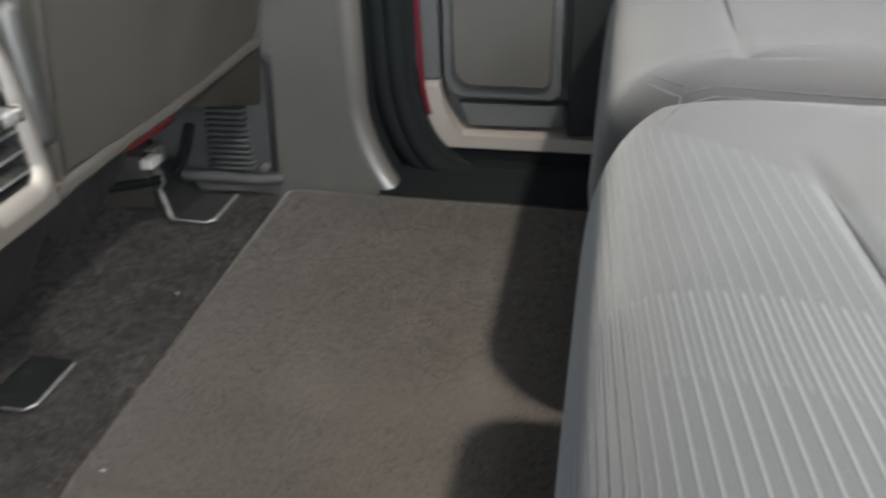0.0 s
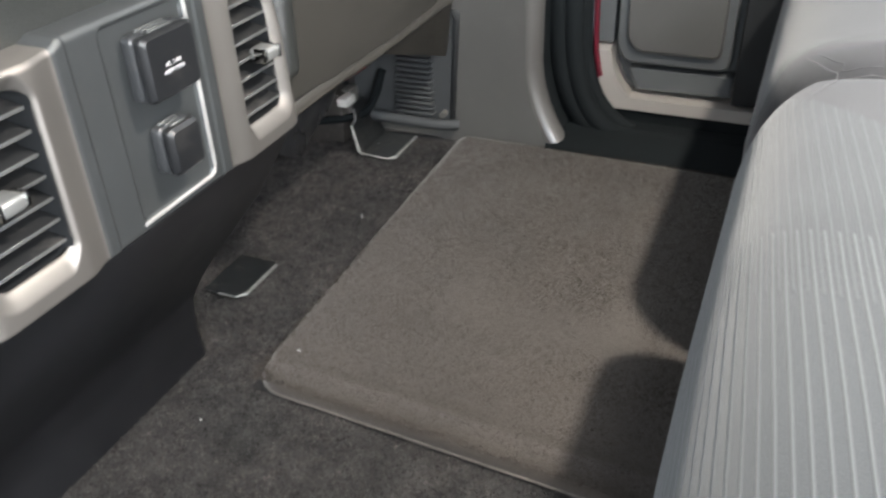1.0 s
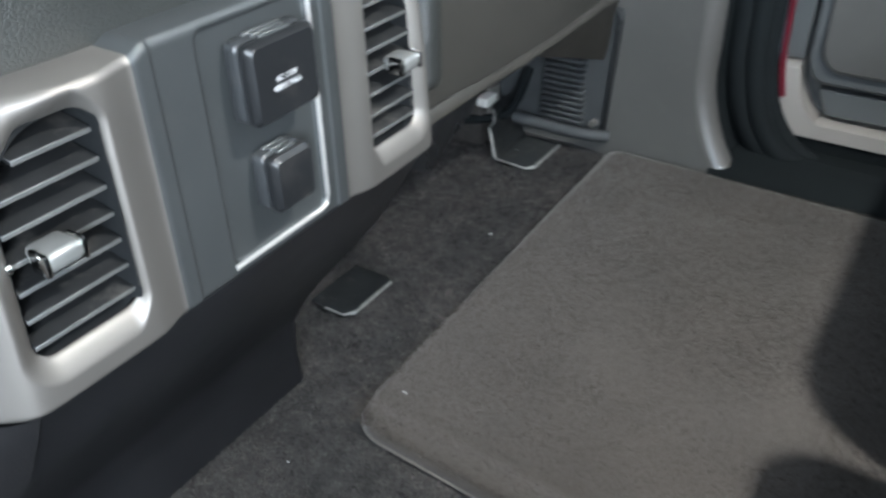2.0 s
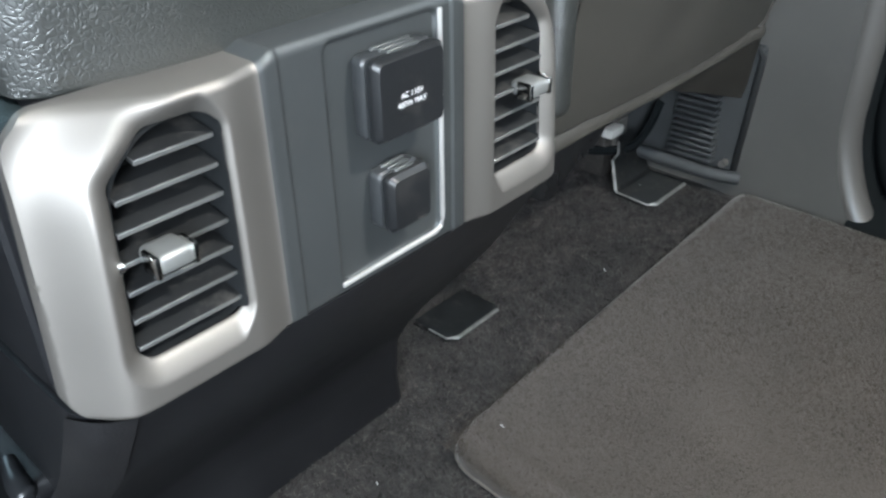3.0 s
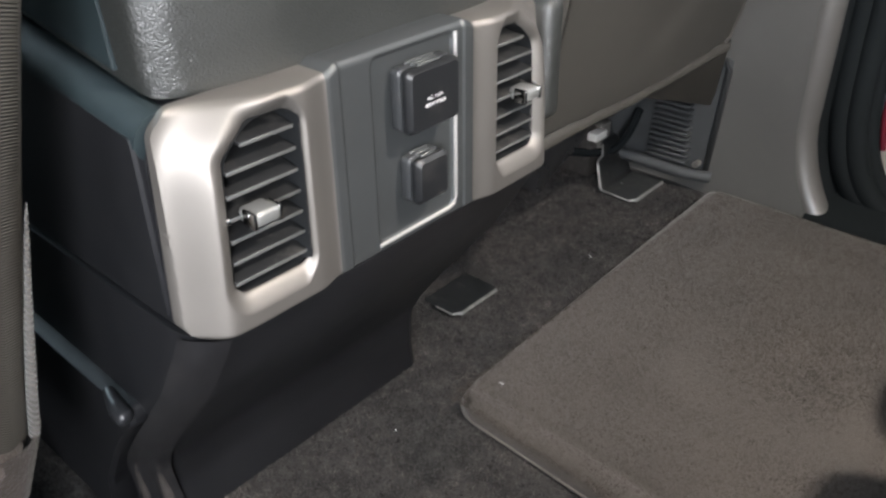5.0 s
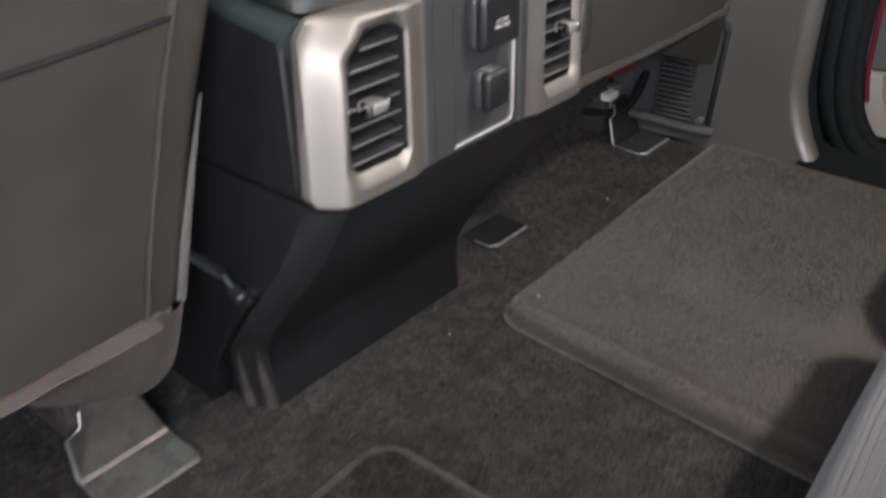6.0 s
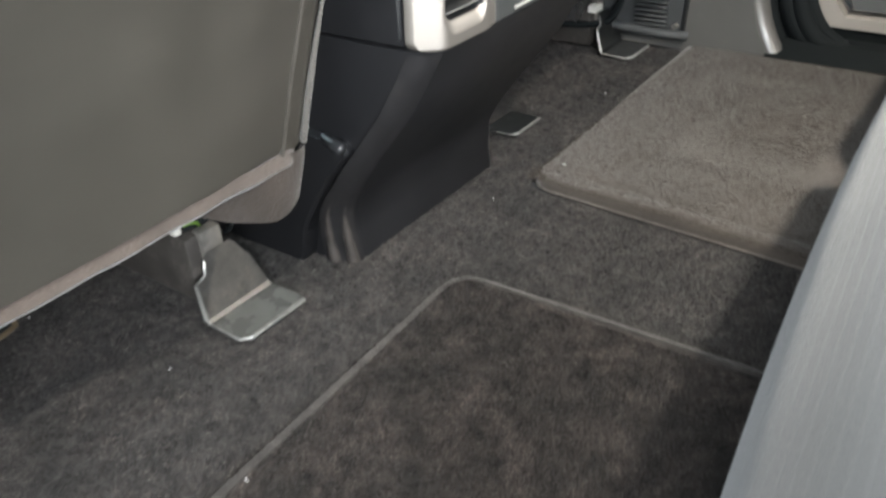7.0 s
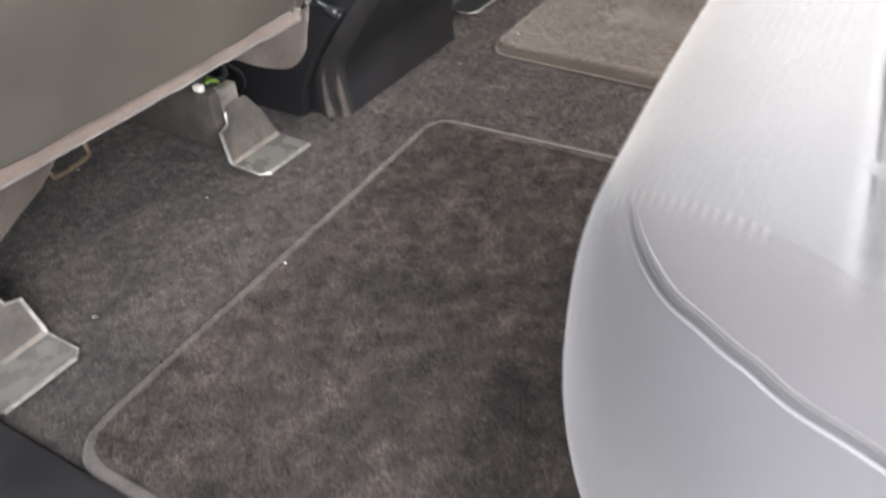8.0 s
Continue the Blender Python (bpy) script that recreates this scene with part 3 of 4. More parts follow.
def poly_distance(py, pz, poly, r):
    """Distance outside a convex polygon with rounded corners; negative inside."""
    c = np.mean(np.array(poly), axis=0)
    best, inner = np.full(py.shape, 9.0), np.full(py.shape, -9.0)
    n = len(poly)
    lines = []
    for i in range(n):
        a, b = np.array(poly[i]), np.array(poly[(i + 1) % n])
        d = (b - a) / np.linalg.norm(b - a)
        out = np.array((d[1], -d[0]))
        if np.dot(out, c - a) > 0:
            out = -out
        lines.append((out, np.dot(out, a) - r))
    small = []
    for i in range(n):
        (u, p), (w, q) = lines[i - 1], lines[i]
        small.append(np.linalg.solve(np.array((u, w)), np.array((p, q))))
    for i in range(n):
        a, b = small[i], small[(i + 1) % n]
        ab = b - a
        t = np.clip(((py - a[0]) * ab[0] + (pz - a[1]) * ab[1]) / np.dot(ab, ab), 0, 1)
        best = np.minimum(best, np.hypot(py - a[0] - t * ab[0], pz - a[1] - t * ab[1]))
        inner = np.maximum(inner, py * lines[i][0][0] + pz * lines[i][0][1] - lines[i][1])
    return np.where(inner < 0, np.maximum(inner, -best), best) - r


def ease(a, b, v):
    t = np.clip((v - a) / (b - a), 0, 1)
    return t * t * (3 - 2 * t)


PANEL_EDGE = [(0.1875, 0.2675), (0.5185, 0.2675), (0.5120, 0.3880), (0.5000, 0.3985), (0.2060, 0.3985), (0.1940, 0.3880)]
HOLE = [(0.2155, 0.2890), (0.2675, 0.2890), (0.2685, 0.3865), (0.2390, 0.3865), (0.2205, 0.3690)]


def panel_depth(y, z):
    """How far back the moulded face lies: crest round each vent, sunken middle, rolled sides."""
    v = np.where(y < MID, y, 2 * MID - y)
    x = -0.2345 - 0.0050 * ease(0.2695, 0.2915, v)
    plate = poly_distance(y, z, [(0.3235, 0.2735), (0.3970, 0.2735), (0.3970, 0.3955), (0.3235, 0.3955)], 0.006)
    x = x - 0.0022 * ease(0.0, -0.0022, plate)
    x = x + 0.0012 * ease(0.3010, 0.2990, v) * ease(0.288, 0.293, v)
    left = (v - 0.1875 - 0.0595 * (z - 0.2675)) * 0.998
    diag = (v - 0.1945) * 0.522 - (z - 0.3835) * 0.853
    blend = (left + diag) / 2 - np.sqrt((left - diag) ** 2 + 0.00022) / 2
    side = 1 - blend / 0.0165
    roll = 0.0225 * (side + np.sqrt(side * side + 0.09)) / 2
    x = x - roll / (1 + (roll / 0.0275) ** 6) ** (1 / 6)
    top = 1 - (0.3985 - z) / 0.0045
    x = x - 0.0028 * np.clip(top, 0, 1) ** 2
    x = x - 0.0022 * np.clip(1 - (z - 0.2675) / 0.003, 0, 1) ** 2
    gap = np.maximum(0, poly_distance(v, z, HOLE, 0.008))
    right, low, high = ease(0.2590, 0.2700, v), ease(0.3000, 0.2850, z), ease(0.3780, 0.3900, z)
    reach = 0.0092 + 0.0016 * low + 0.0010 * high
    reach = reach + (0.0024 - reach) * right
    deep = 0.0085 - 0.0025 * low - 0.0063 * right * (1 - low)
    return x - deep * np.clip(1 - gap / reach, 0, 1) ** 1.3


def panel_mesh():
    """One moulded panel on a fine grid, cut at its outline and at the two vent openings; rims turn back."""
    step = 0.00085
    ys, zs = np.arange(0.184, 0.5225, step), np.arange(0.264, 0.4025, step)
    y, z = np.meshgrid(ys, zs, indexing="ij")

    def field(a, b):
        v = np.where(a < MID, a, 2 * MID - a)
        return np.minimum(-poly_distance(a, b, PANEL_EDGE, 0.010), poly_distance(v, b, HOLE, 0.008))

    d = field(y, z)
    keep = d > -0.0003
    for _ in range(4):
        near = np.abs(d) < 0.0007
        e = 0.0002
        gy, gz = (field(y + e, z) - field(y - e, z)) / (2 * e), (field(y, z + e) - field(y, z - e)) / (2 * e)
        y, z = np.where(near, y - d * gy, y), np.where(near, z - d * gz, z)
        d = np.where(near, field(y, z), d)
    x = panel_depth(y, z)
    v = np.where(y < MID, y, 2 * MID - y)
    z = z + 0.0035 * ease(0.2895, 0.2985, v) * np.clip((z - 0.378) / 0.0205, 0, 1.2)
    bm = bmesh.new()
    ids = {}
    for i in range(len(ys)):
        for k in range(len(zs)):
            if keep[i, k]:
                ids[i, k] = bm.verts.new((x[i, k], y[i, k], z[i, k]))
    for i in range(len(ys) - 1):
        for k in range(len(zs) - 1):
            q = [ids.get(c) for c in ((i, k), (i + 1, k), (i + 1, k + 1), (i, k + 1))]
            if q.count(None) <= 1:
                bm.faces.new([c for c in q if c is not None])
    bmesh.ops.delete(bm, geom=[w for w in bm.verts if not w.link_faces], context="VERTS")
    bmesh.ops.remove_doubles(bm, verts=bm.verts[:], dist=0.00045)
    rim = [e for e in bm.edges if len(e.link_faces) == 1]
    made = bmesh.ops.extrude_edge_only(bm, edges=rim)["geom"]
    for w in made:
        if isinstance(w, bmesh.types.BMVert):
            v = w.co.y if w.co.y < MID else 2 * MID - w.co.y
            inside = 0.212 < v < 0.272 and 0.285 < w.co.z < 0.390
            w.co.x = w.co.x - 0.0012 if inside else min(w.co.x - 0.002, -0.2665)
    return bm


def vent(flip, tilt):
    def y(v):
        return v if not flip else 2 * MID - v
    ob = part("vent", rings(bmesh.new(), [[(x, y(p[0]), p[1]) for p in round_poly(HOLE, 0.0095, 6)] for x in (-0.2380, -0.2700)], True, False, True), BLACKPLASTIC, console, "black air vent set in the panel", True, 30)
    bm = ob.data
    for w in bm.vertices:
        v = w.co.y if not flip else 2 * MID - w.co.y
        if w.co.x > -0.25:
            w.co.x = -0.2432 if v < 0.262 or w.co.z < 0.292 or w.co.z > 0.384 else -0.2372
    for k in range(7):
        z = 0.2978 + k * 0.0132
        near, far = (0.2166 + 0.0007 * k if k < 5 else 0.2215 if k == 5 else 0.2320), 0.2676
        a, b = sorted((y(near), y(far)))
        m = pose(-0.2525, 0, z - 0.0006, 0, tilt, 0)
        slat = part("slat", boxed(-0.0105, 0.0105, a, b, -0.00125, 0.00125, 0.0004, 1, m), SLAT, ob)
        # front edges paler than the dark tops: light and shade painted into the slats
        slat.data.materials.append(SLATLIT)
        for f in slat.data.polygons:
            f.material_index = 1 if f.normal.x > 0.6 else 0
    post = y(0.2535)
    part("link_rod", boxed(-0.2655, -0.2620, post - 0.0013, post + 0.0013, 0.292, 0.383), GREYPLASTIC, ob)
    kc = y(0.2350)
    knob = part("knob", boxed(-0.246, -0.2295, kc - 0.0085, kc + 0.0085, 0.3315, 0.3405, 0.003, 3), KNOB, ob, "satin silver vent knob")
    for s in (-1, 1):
        part("chrome_cheek", boxed(-0.2400, -0.2290, kc + s * 0.0085 - 0.0012, kc + s * 0.0085 + 0.0012, 0.3310, 0.3412, 0.0010, 2), CHROME, knob, "chrome knob edge")
    wheel = y(0.2172)
    part("wheel", tube(bmesh.new(), [(-0.2425, wheel - 0.0012, 0.336), (-0.2425, wheel + 0.0012, 0.336)], 0.0026, 10), CHROME, ob)
    return ob


face = part("rear_panel", panel_mesh(), GUNMETAL, console, "satin gunmetal rear panel, slate grey in the middle", True, 50)
face.data.materials.append(CENTRE)
for poly in face.data.polygons:
    poly.material_index = 1 if abs(poly.center.y - MID) < 0.0625 else 0
vent(False, 8)
vent(True, 8)
part("trim_line", tube(bmesh.new(), [(-0.2392, 0.3975, 0.397)] + [(-0.2392, 0.3975, 0.282), (-0.2392, 0.3962, 0.2765), (-0.2392, 0.3915, 0.2745)] + [(-0.2392, 0.3235, 0.2738)], 0.0014, 8), TRIM, console, "bright trim line")


def cover(name, y0, y1, z0, z1, label):
    ob = part(name, slab(bmesh.new(), round_poly([(y0, z0), (y1, z0), (y1, z1), (y0, z1)], 0.004), "x", -0.2405, -0.2325, 0.0012), COVERBASE, console, label)
    part("lid", slab(bmesh.new(), round_poly([(y0, z0), (y1, z0), (y1, z1), (y0, z1)], 0.004), "x", -0.2318, -0.2235, 0.0026), COVER, ob)
    mid, half = (y0 + y1) / 2, (y1 - y0) * 0.28
    for x, w in ((-0.2388, half), (-0.2348, half * 0.86), (-0.2306, half * 0.8)):
        part("finger_rib", boxed(x, x + 0.0022, mid - w, mid + w, z1 - 0.0006, z1 + 0.0015, 0.0005, 1), GREYPLASTIC, ob, "worn grey finger rib")
    return ob


ac = cover("outlet_cover", 0.3395, 0.3845, 0.3485, 0.3885, "black flip cover over the power outlet")
usb = cover("socket_cover", 0.3455, 0.3735, 0.2985, 0.3295, "small black flip cover over a socket")
part("latch_mark", boxed(-0.2237, -0.2231, 0.3625, 0.3695, 0.3010, 0.3017), SLAT, usb)


def words(text, y, z, size):
    data = bpy.data.curves.new("words", "FONT")
    data.body, data.size, data.align_x, data.align_y, data.extrude = text, size, "CENTER", "CENTER", 0.00003
    src = bpy.data.objects.new("words", data)
    scene.collection.objects.link(src)
    bpy.context.view_layer.update()
    mesh = bpy.data.meshes.new_from_object(src.evaluated_get(bpy.context.evaluated_depsgraph_get()))
    bpy.data.objects.remove(src)
    mesh.materials.clear()
    mesh.materials.append(PRINT)
    mesh.transform(pose(-0.2233, y, z, 90, 0, 90))
    ob = new("lettering", mesh)
    ob.parent = ac
    ob["label"] = "white lettering"


words("AC 110V", 0.3612, 0.3690, 0.0038)
words("400W MAX", 0.3612, 0.3646, 0.0038)

part("side_pad", slab(bmesh.new(), round_poly([(-0.272, 0.275), (-0.62, 0.275), (-0.62, 0.426), (-0.50, 0.418), (-0.272, 0.384)], 0.003), "y", 0.1890, 0.226, 0.002), DARKPLASTIC, console, "smooth dark console side")
# roll coloured teal to stand for the sheen along it
part("side_roll", tube(bmesh.new(), curve_pts([(-0.270, 0.2035, 0.3815), (-0.34, 0.2030, 0.3925), (-0.50, 0.2025, 0.4155), (-0.62, 0.2025, 0.424)], 6), 0.0142, 16), SIDEPAD, console, "padded leather roll, teal sheen put into its colour")
part("side_pad", boxed(-0.33, -0.246, 0.512, 0.534, 0.295, 0.392, 0.010, 4), LEATHER, console, "grained padded side")

armrest = thing("armrest", "grained dark leather armrest lid on the console", "armrest")


def armrest_mesh():
    """A padded lid: its rear face bows round towards both sides; the lower side edges rise to the front."""
    loops = []
    for z, d in ((0.3968, 0.0035), (0.3976, 0.0012), (0.3995, 0.0003), (0.405, 0.0), (0.42, -0.0005), (0.44, -0.001), (0.46, 0.0), (0.48, 0.003), (0.495, 0.008), (0.505, 0.015), (0.512, 0.026), (0.515, 0.042)):
        a, b = 0.206 + d, 0.500 - d
        back = [(-0.262 - d * 0.8 - (0.009 - math.sqrt(0.000081 - min(0.0085, max(0.0, abs(y - MID) - 0.134)) ** 2)) - 1.9 * max(0.0, abs(y - MID) - 0.070) ** 2, y) for y in [a + 0.004 + (b - a - 0.008) * k / 40 for k in range(41)]]
        e = back[0][0]
        near = [(-0.9, a), (-0.6, a), (-0.45, a), (-0.36, a), (e - 0.03, a), (e - 0.012, a), (e - 0.006, a + 0.0006), (e - 0.002, a + 0.002)]
        far = [(x, 2 * MID - y) for x, y in reversed(near)]
        rise = max(0.0, min(1.0, (0.44 - z) / 0.04))
        loops.append([(x, y, z + 0.16 * rise * max(0.0, min(0.25, -0.275 - x))) for x, y in near + back + far])
    return rings(bmesh.new(), loops, True, True, True)


part("lid", armrest_mesh(), LEATHER, armrest)
part("seam", tube(bmesh.new(), [(-0.2655, 0.255, 0.3995), (-0.2655, 0.45, 0.3995)], 0.0012, 6), BLACKPLASTIC, armrest)
# sheet over the lid's near side, added to stand for the seat's shadow
part("side_shade", slab(bmesh.new(), [Vector(p) for p in ((-0.303, 0.409), (-0.40, 0.424), (-0.9, 0.446), (-0.9, 0.508), (-0.40, 0.500), (-0.308, 0.486))], "y", 0.2035, 0.2075, 0.001), SIDEPAD, armrest, "sheet standing for shade on the side of the lid")
part("hinge_base", boxed(-0.60, -0.30, 0.23, 0.476, 0.394, 0.3995, 0.001, 1), BLACKPLASTIC, armrest)


# ---- front seats ----
def front_seat(cy, label, lift=0.0):
    """A seat seen from behind: reclined back panel, side bands, felt hem and corner flaps."""
    ob = thing("front_seat", label, "car seat", "front seats")
    half = 0.245
    ob.location.z = lift
    line = [(0.195, -0.334), (0.25, -0.322), (0.30, -0.309), (0.36, -0.292), (0.46, -0.255), (0.60, -0.200), (0.80, -0.13), (0.95, -0.085)]

    def shell():
        loops = []
        for z, x in line:
            w = half + 0.032 * min(1, (z - 0.195) / 0.25)
            plan = [(-0.16, -w + 0.004), (-0.05, -w), (-0.02, -w + 0.002), (-0.006, -w + 0.010), (0.0, -w + 0.022), (0.004, -w + 0.06), (0.012, -w * 0.5), (0.014, 0), (0.012, w * 0.5), (0.004, w - 0.06), (0.0, w - 0.022), (-0.006, w - 0.010), (-0.02, w - 0.002), (-0.05, w), (-0.16, w - 0.004)]
            loops.append([(x + p[0], cy + p[1], z) for p in plan])
        bm = rings(bmesh.new(), loops, True, True, True)
        return bm

    part("backrest", shell(), SEATBACK, ob)
    for s in (-1, 1):
        loops = []
        for z, x in line:
            w = half + 0.032 * min(1, (z - 0.195) / 0.25)
            yo, yi = cy + s * (w - 0.038), cy + s * (w - 0.0445)
            loops.append([(x + 0.0005, yo, z), (x + 0.0045, yo - s * 0.001, z), (x + 0.0068, (yo + yi) / 2, z), (x + 0.0062, yi + s * 0.001, z), (x + 0.001, yi, z)])
        part("side_band", rings(bmesh.new(), loops, True, True, True), BANDPIPE, ob, "raised piping at the panel edge")
        edge = curve_pts([(x - 0.004, cy + s * (half + 0.032 * min(1, (z - 0.195) / 0.25) - 0.007), z) for z, x in line[:4]], 6)
        part("side_piping", tube(bmesh.new(), edge, [0.0034 - 0.0030 * (k / (len(edge) - 1)) ** 2 for k in range(len(edge))], 10), MESHBAND, ob, "pale ribbed piping at the side")
    # map pocket: a second skin, open along its upper hem
    def back_x(z):
        for (za, xa), (zb, xb) in zip(line, line[1:]):
            if za <= z <= zb:
                return xa + (xb - xa) * (z - za) / (zb - za)
        return line[0][1]

    rows = []
    for i in range(15):
        z = 0.206 + 0.214 * i / 14
        row = []
        for k in range(25):
            f = -1 + 2 * k / 24
            bulge = 0.0025 + (0.004 + 0.012 * (1 - f * f)) + 0.004 * (i / 14) * (1 - f * f) + 0.0012 * noise.noise(Vector((f * 3, z * 12, cy)))
            row.append((back_x(z) + bulge, cy + f * (half + 0.032 * min(1, (z - 0.195) / 0.25) - 0.046), z + 0.006 * (i / 14) * (1 - f * f) * -1))
        rows.append(row)
    part("pocket", rings(bmesh.new(), rows, closed=False), SEATBACK, ob)
    # dark tube stands for the shadow line at the pocket opening
    part("pocket_hem", tube(bmesh.new(), [Vector(p) + Vector((0.0005, 0, 0)) for p in rows[-1]], 0.0012, 8), DARKPLASTIC, ob, "pocket hem, its shadow put in as a dark tube")
    # hem along the foot of the panel
    hem = []
    for k in range(41):
        f = -1 + 2 * k / 40
        y = cy + f * (half - 0.010)
        drop = -0.010 * abs(f) ** 3
        x = -0.333 + 0.014 * (1 - f * f) - 0.004 - 0.020 * (max(0, abs(f) - 0.90) / 0.10) ** 1.5
        prof = [(0.005, 0.002), (0.0085, -0.003), (0.0085, -0.009), (0.004, -0.0135), (-0.004, -0.0145), (-0.011, -0.011), (-0.012, -0.003), (-0.006, 0.003)]
        hem.append([(x + a, y, 0.203 + b + drop + 0.0015 * noise.noise(Vector((y * 30, 0, 0)))) for a, b in prof])
    # passenger's hem and flaps take darker materials than the felt, standing for shade
    part("hem", rings(bmesh.new(), hem, True, True, True), SEATBACK if cy > MID else FLAP, ob, "sewn hem along the foot of the panel")
    for s in (-1, 1):
        rows = []
        for k in range(21):
            f = k / 20
            long = s > 0 and cy > MID
            y = cy + s * (half + 0.002 - (0.27 if long else 0.150) * f)
            depth = 0.056 * (math.sin(min(1.0, 0.30 + f * 1.9) * math.pi / 2) if f < 0.37 else 1 - ((f - 0.37) / 0.63) ** 1.3 * 0.92)
            if long:
                depth = 0.078 * (min(1.0, f / 0.20) ** 0.7 if f < 0.20 else (1 - f) / 0.80 * 0.94 + 0.06)
            rows.append([(-0.327 - 0.022 * max(0, 1 - f / 0.14) ** 1.5 - 0.004 * u * u - 0.003 * math.sin(f * 11 + u * 2) * u, y - s * 0.010 * u * u * (1 - f), 0.196 - u * depth) for u in (0, 0.15, 0.3, 0.45, 0.6, 0.75, 0.9, 1.0)])
        bm = rings(bmesh.new(), rows, closed=False)
        bmesh.ops.solidify(bm, geom=bm.faces[:], thickness=0.004)
        inner = s < 0 and cy > MID
        part("flap", bm, SMOOTHPLASTIC if inner else SEATBACK if cy > MID else FLAP, ob, "loose corner flap, darkened for shade" if cy > MID else "loose brown felt corner flap")
    part("seat_base", boxed(-0.86, -0.385, cy - 0.225, cy + 0.225, 0.155, 0.27, 0.03, 3), DARKPLASTIC, ob)
    part("crossbar", tube(bmesh.new(), [(-0.475, cy - 0.2, 0.135), (-0.475, cy + 0.2, 0.135)], 0.012, 10), STEEL, ob)
    return ob


front_seat(-0.118, "driver's dark grey seat seen from behind, felt hem sagging")
front_seat(2 * MID + 0.118, "passenger's dark grey seat seen from behind, loose hem darkened for shade", 0.022)


def bracket(y0, y1, x0, label, flip, hidden=False, dark=False):
    """A seat-track foot: a flat plate on the carpet that bends up into a notched tab, with the rail behind."""
    ob = thing("seat_bracket", label, "bracket", "seat brackets")
    w = y1 - y0

    def row(x, z, a, b):
        if flip:
            a, b = 1 - b, 1 - a
        return [(x, y0 + w * (a + (b - a) * k / 8), z) for k in range(9)]

    rows = [row(x0, 0.0035, 0.10, 0.93), row(x0 - 0.007, 0.0038, 0.0, 1.0), row(x0 - 0.050, 0.0055, 0.0, 0.97), row(x0 - 0.0535, 0.0090, 0.0, 0.96), row(x0 - 0.064, 0.046, 0.03, 0.84), row(x0 - 0.0645, 0.048, 0.10, 0.82), row(x0 - 0.065, 0.050, 0.22, 0.80), row(x0 - 0.069, 0.066, 0.25, 0.70), row(x0 - 0.070, 0.070, 0.31, 0.64)]
    if hidden:
        rows = rows[:3]
    bm = rings(bmesh.new(), rows, closed=False)
    bmesh.ops.solidify(bm, geom=bm.faces[:], thickness=0.0035)
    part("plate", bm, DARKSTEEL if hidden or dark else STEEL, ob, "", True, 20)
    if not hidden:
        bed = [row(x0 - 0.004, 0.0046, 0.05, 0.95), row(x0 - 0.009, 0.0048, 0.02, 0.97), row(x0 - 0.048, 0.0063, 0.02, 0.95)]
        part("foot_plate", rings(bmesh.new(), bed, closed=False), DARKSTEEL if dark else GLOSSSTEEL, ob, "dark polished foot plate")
    m = (y0 + y1) / 2
    if hidden:
        part("rim", tube(bmesh.new(), [(x0 - 0.030, y0, 0.0045), (x0 - 0.007, y0, 0.0045), (x0 + 0.0005, y0 + 0.009, 0.0045), (x0 + 0.0005, y1 - 0.006, 0.0045)], [0.0010, 0.0010, 0.0022, 0.0022], 6), WORN, ob, "worn bright edge")
        return ob
    part("tab", boxed(x0 - 0.092, x0 - 0.076, m - 0.014, m + 0.012, 0.040, 0.088, 0.003, 2), STEEL, ob)
    part("rail", boxed(x0 - 0.42, x0 - 0.082, m - 0.030, m + 0.018, 0.010, 0.086, 0.006, 2), RAIL, ob)
    e0, e1 = (y0, y1) if not flip else (y1, y0)
    g = 1 if not flip else -1
    part("rim", tube(bmesh.new(), [(x0 - 0.0685, e0 + g * 0.022, 0.064), (x0 - 0.0645, e0 + g * 0.018, 0.050), (x0 - 0.0635, e0 + g * 0.004, 0.046), (x0 - 0.0535, e0, 0.0105), (x0 - 0.050, e0, 0.0065), (x0 - 0.007, e0, 0.0045), (x0 + 0.0005, e0 + g * 0.009, 0.0045), (x0 + 0.0005, e1 - g * 0.006, 0.0045)], [0.0012, 0.0018, 0.0022, 0.0026, 0.0012, 0.0012, 0.0028, 0.0026], 6), WORN, ob, "worn bright edge")
    return ob


bracket(0.038, 0.128, -0.375, "dusty steel seat bracket on the carpet under the driver's seat", False)
bracket(-0.362, -0.272, -0.325, "dusty steel seat bracket beside the door sill", True)
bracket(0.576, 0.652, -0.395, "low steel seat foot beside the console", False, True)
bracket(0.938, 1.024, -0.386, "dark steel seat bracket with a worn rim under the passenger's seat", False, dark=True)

plug = thing("wire_connector", "white plastic wire connector hanging under the seat", "connector")
part("housing", boxed(-0.468, -0.452, 0.938, 0.966, 0.074, 0.086, 0.002, 2), WHITEPLASTIC, plug)
part("cable", tube(bmesh.new(), curve_pts([(-0.460, 0.966, 0.08), (-0.49, 1.0, 0.09), (-0.52, 0.98, 0.13), (-0.54, 0.9, 0.16)], 8), 0.004, 6), RUBBER, plug)
loom = thing("wiring_loom", "dark wires with a red sleeve under the seat", "wires")
part("sleeve", tube(bmesh.new(), curve_pts([(-0.50, 0.93, 0.10), (-0.46, 1.0, 0.12), (-0.47, 1.045, 0.13)], 8), 0.012, 8), WIRE, loom)
part("cable", tube(bmesh.new(), curve_pts([(-0.52, 0.9, 0.06), (-0.45, 0.98, 0.05), (-0.44, 1.03, 0.10)], 8), 0.006, 6), RUBBER, loom)
loom2 = thing("wiring_loom", "small connector with a green wire under the seat", "wires")
part("housing", boxed(-0.484, -0.471, 0.054, 0.063, 0.0855, 0.094, 0.002, 2), WHITEPLASTIC, loom2)
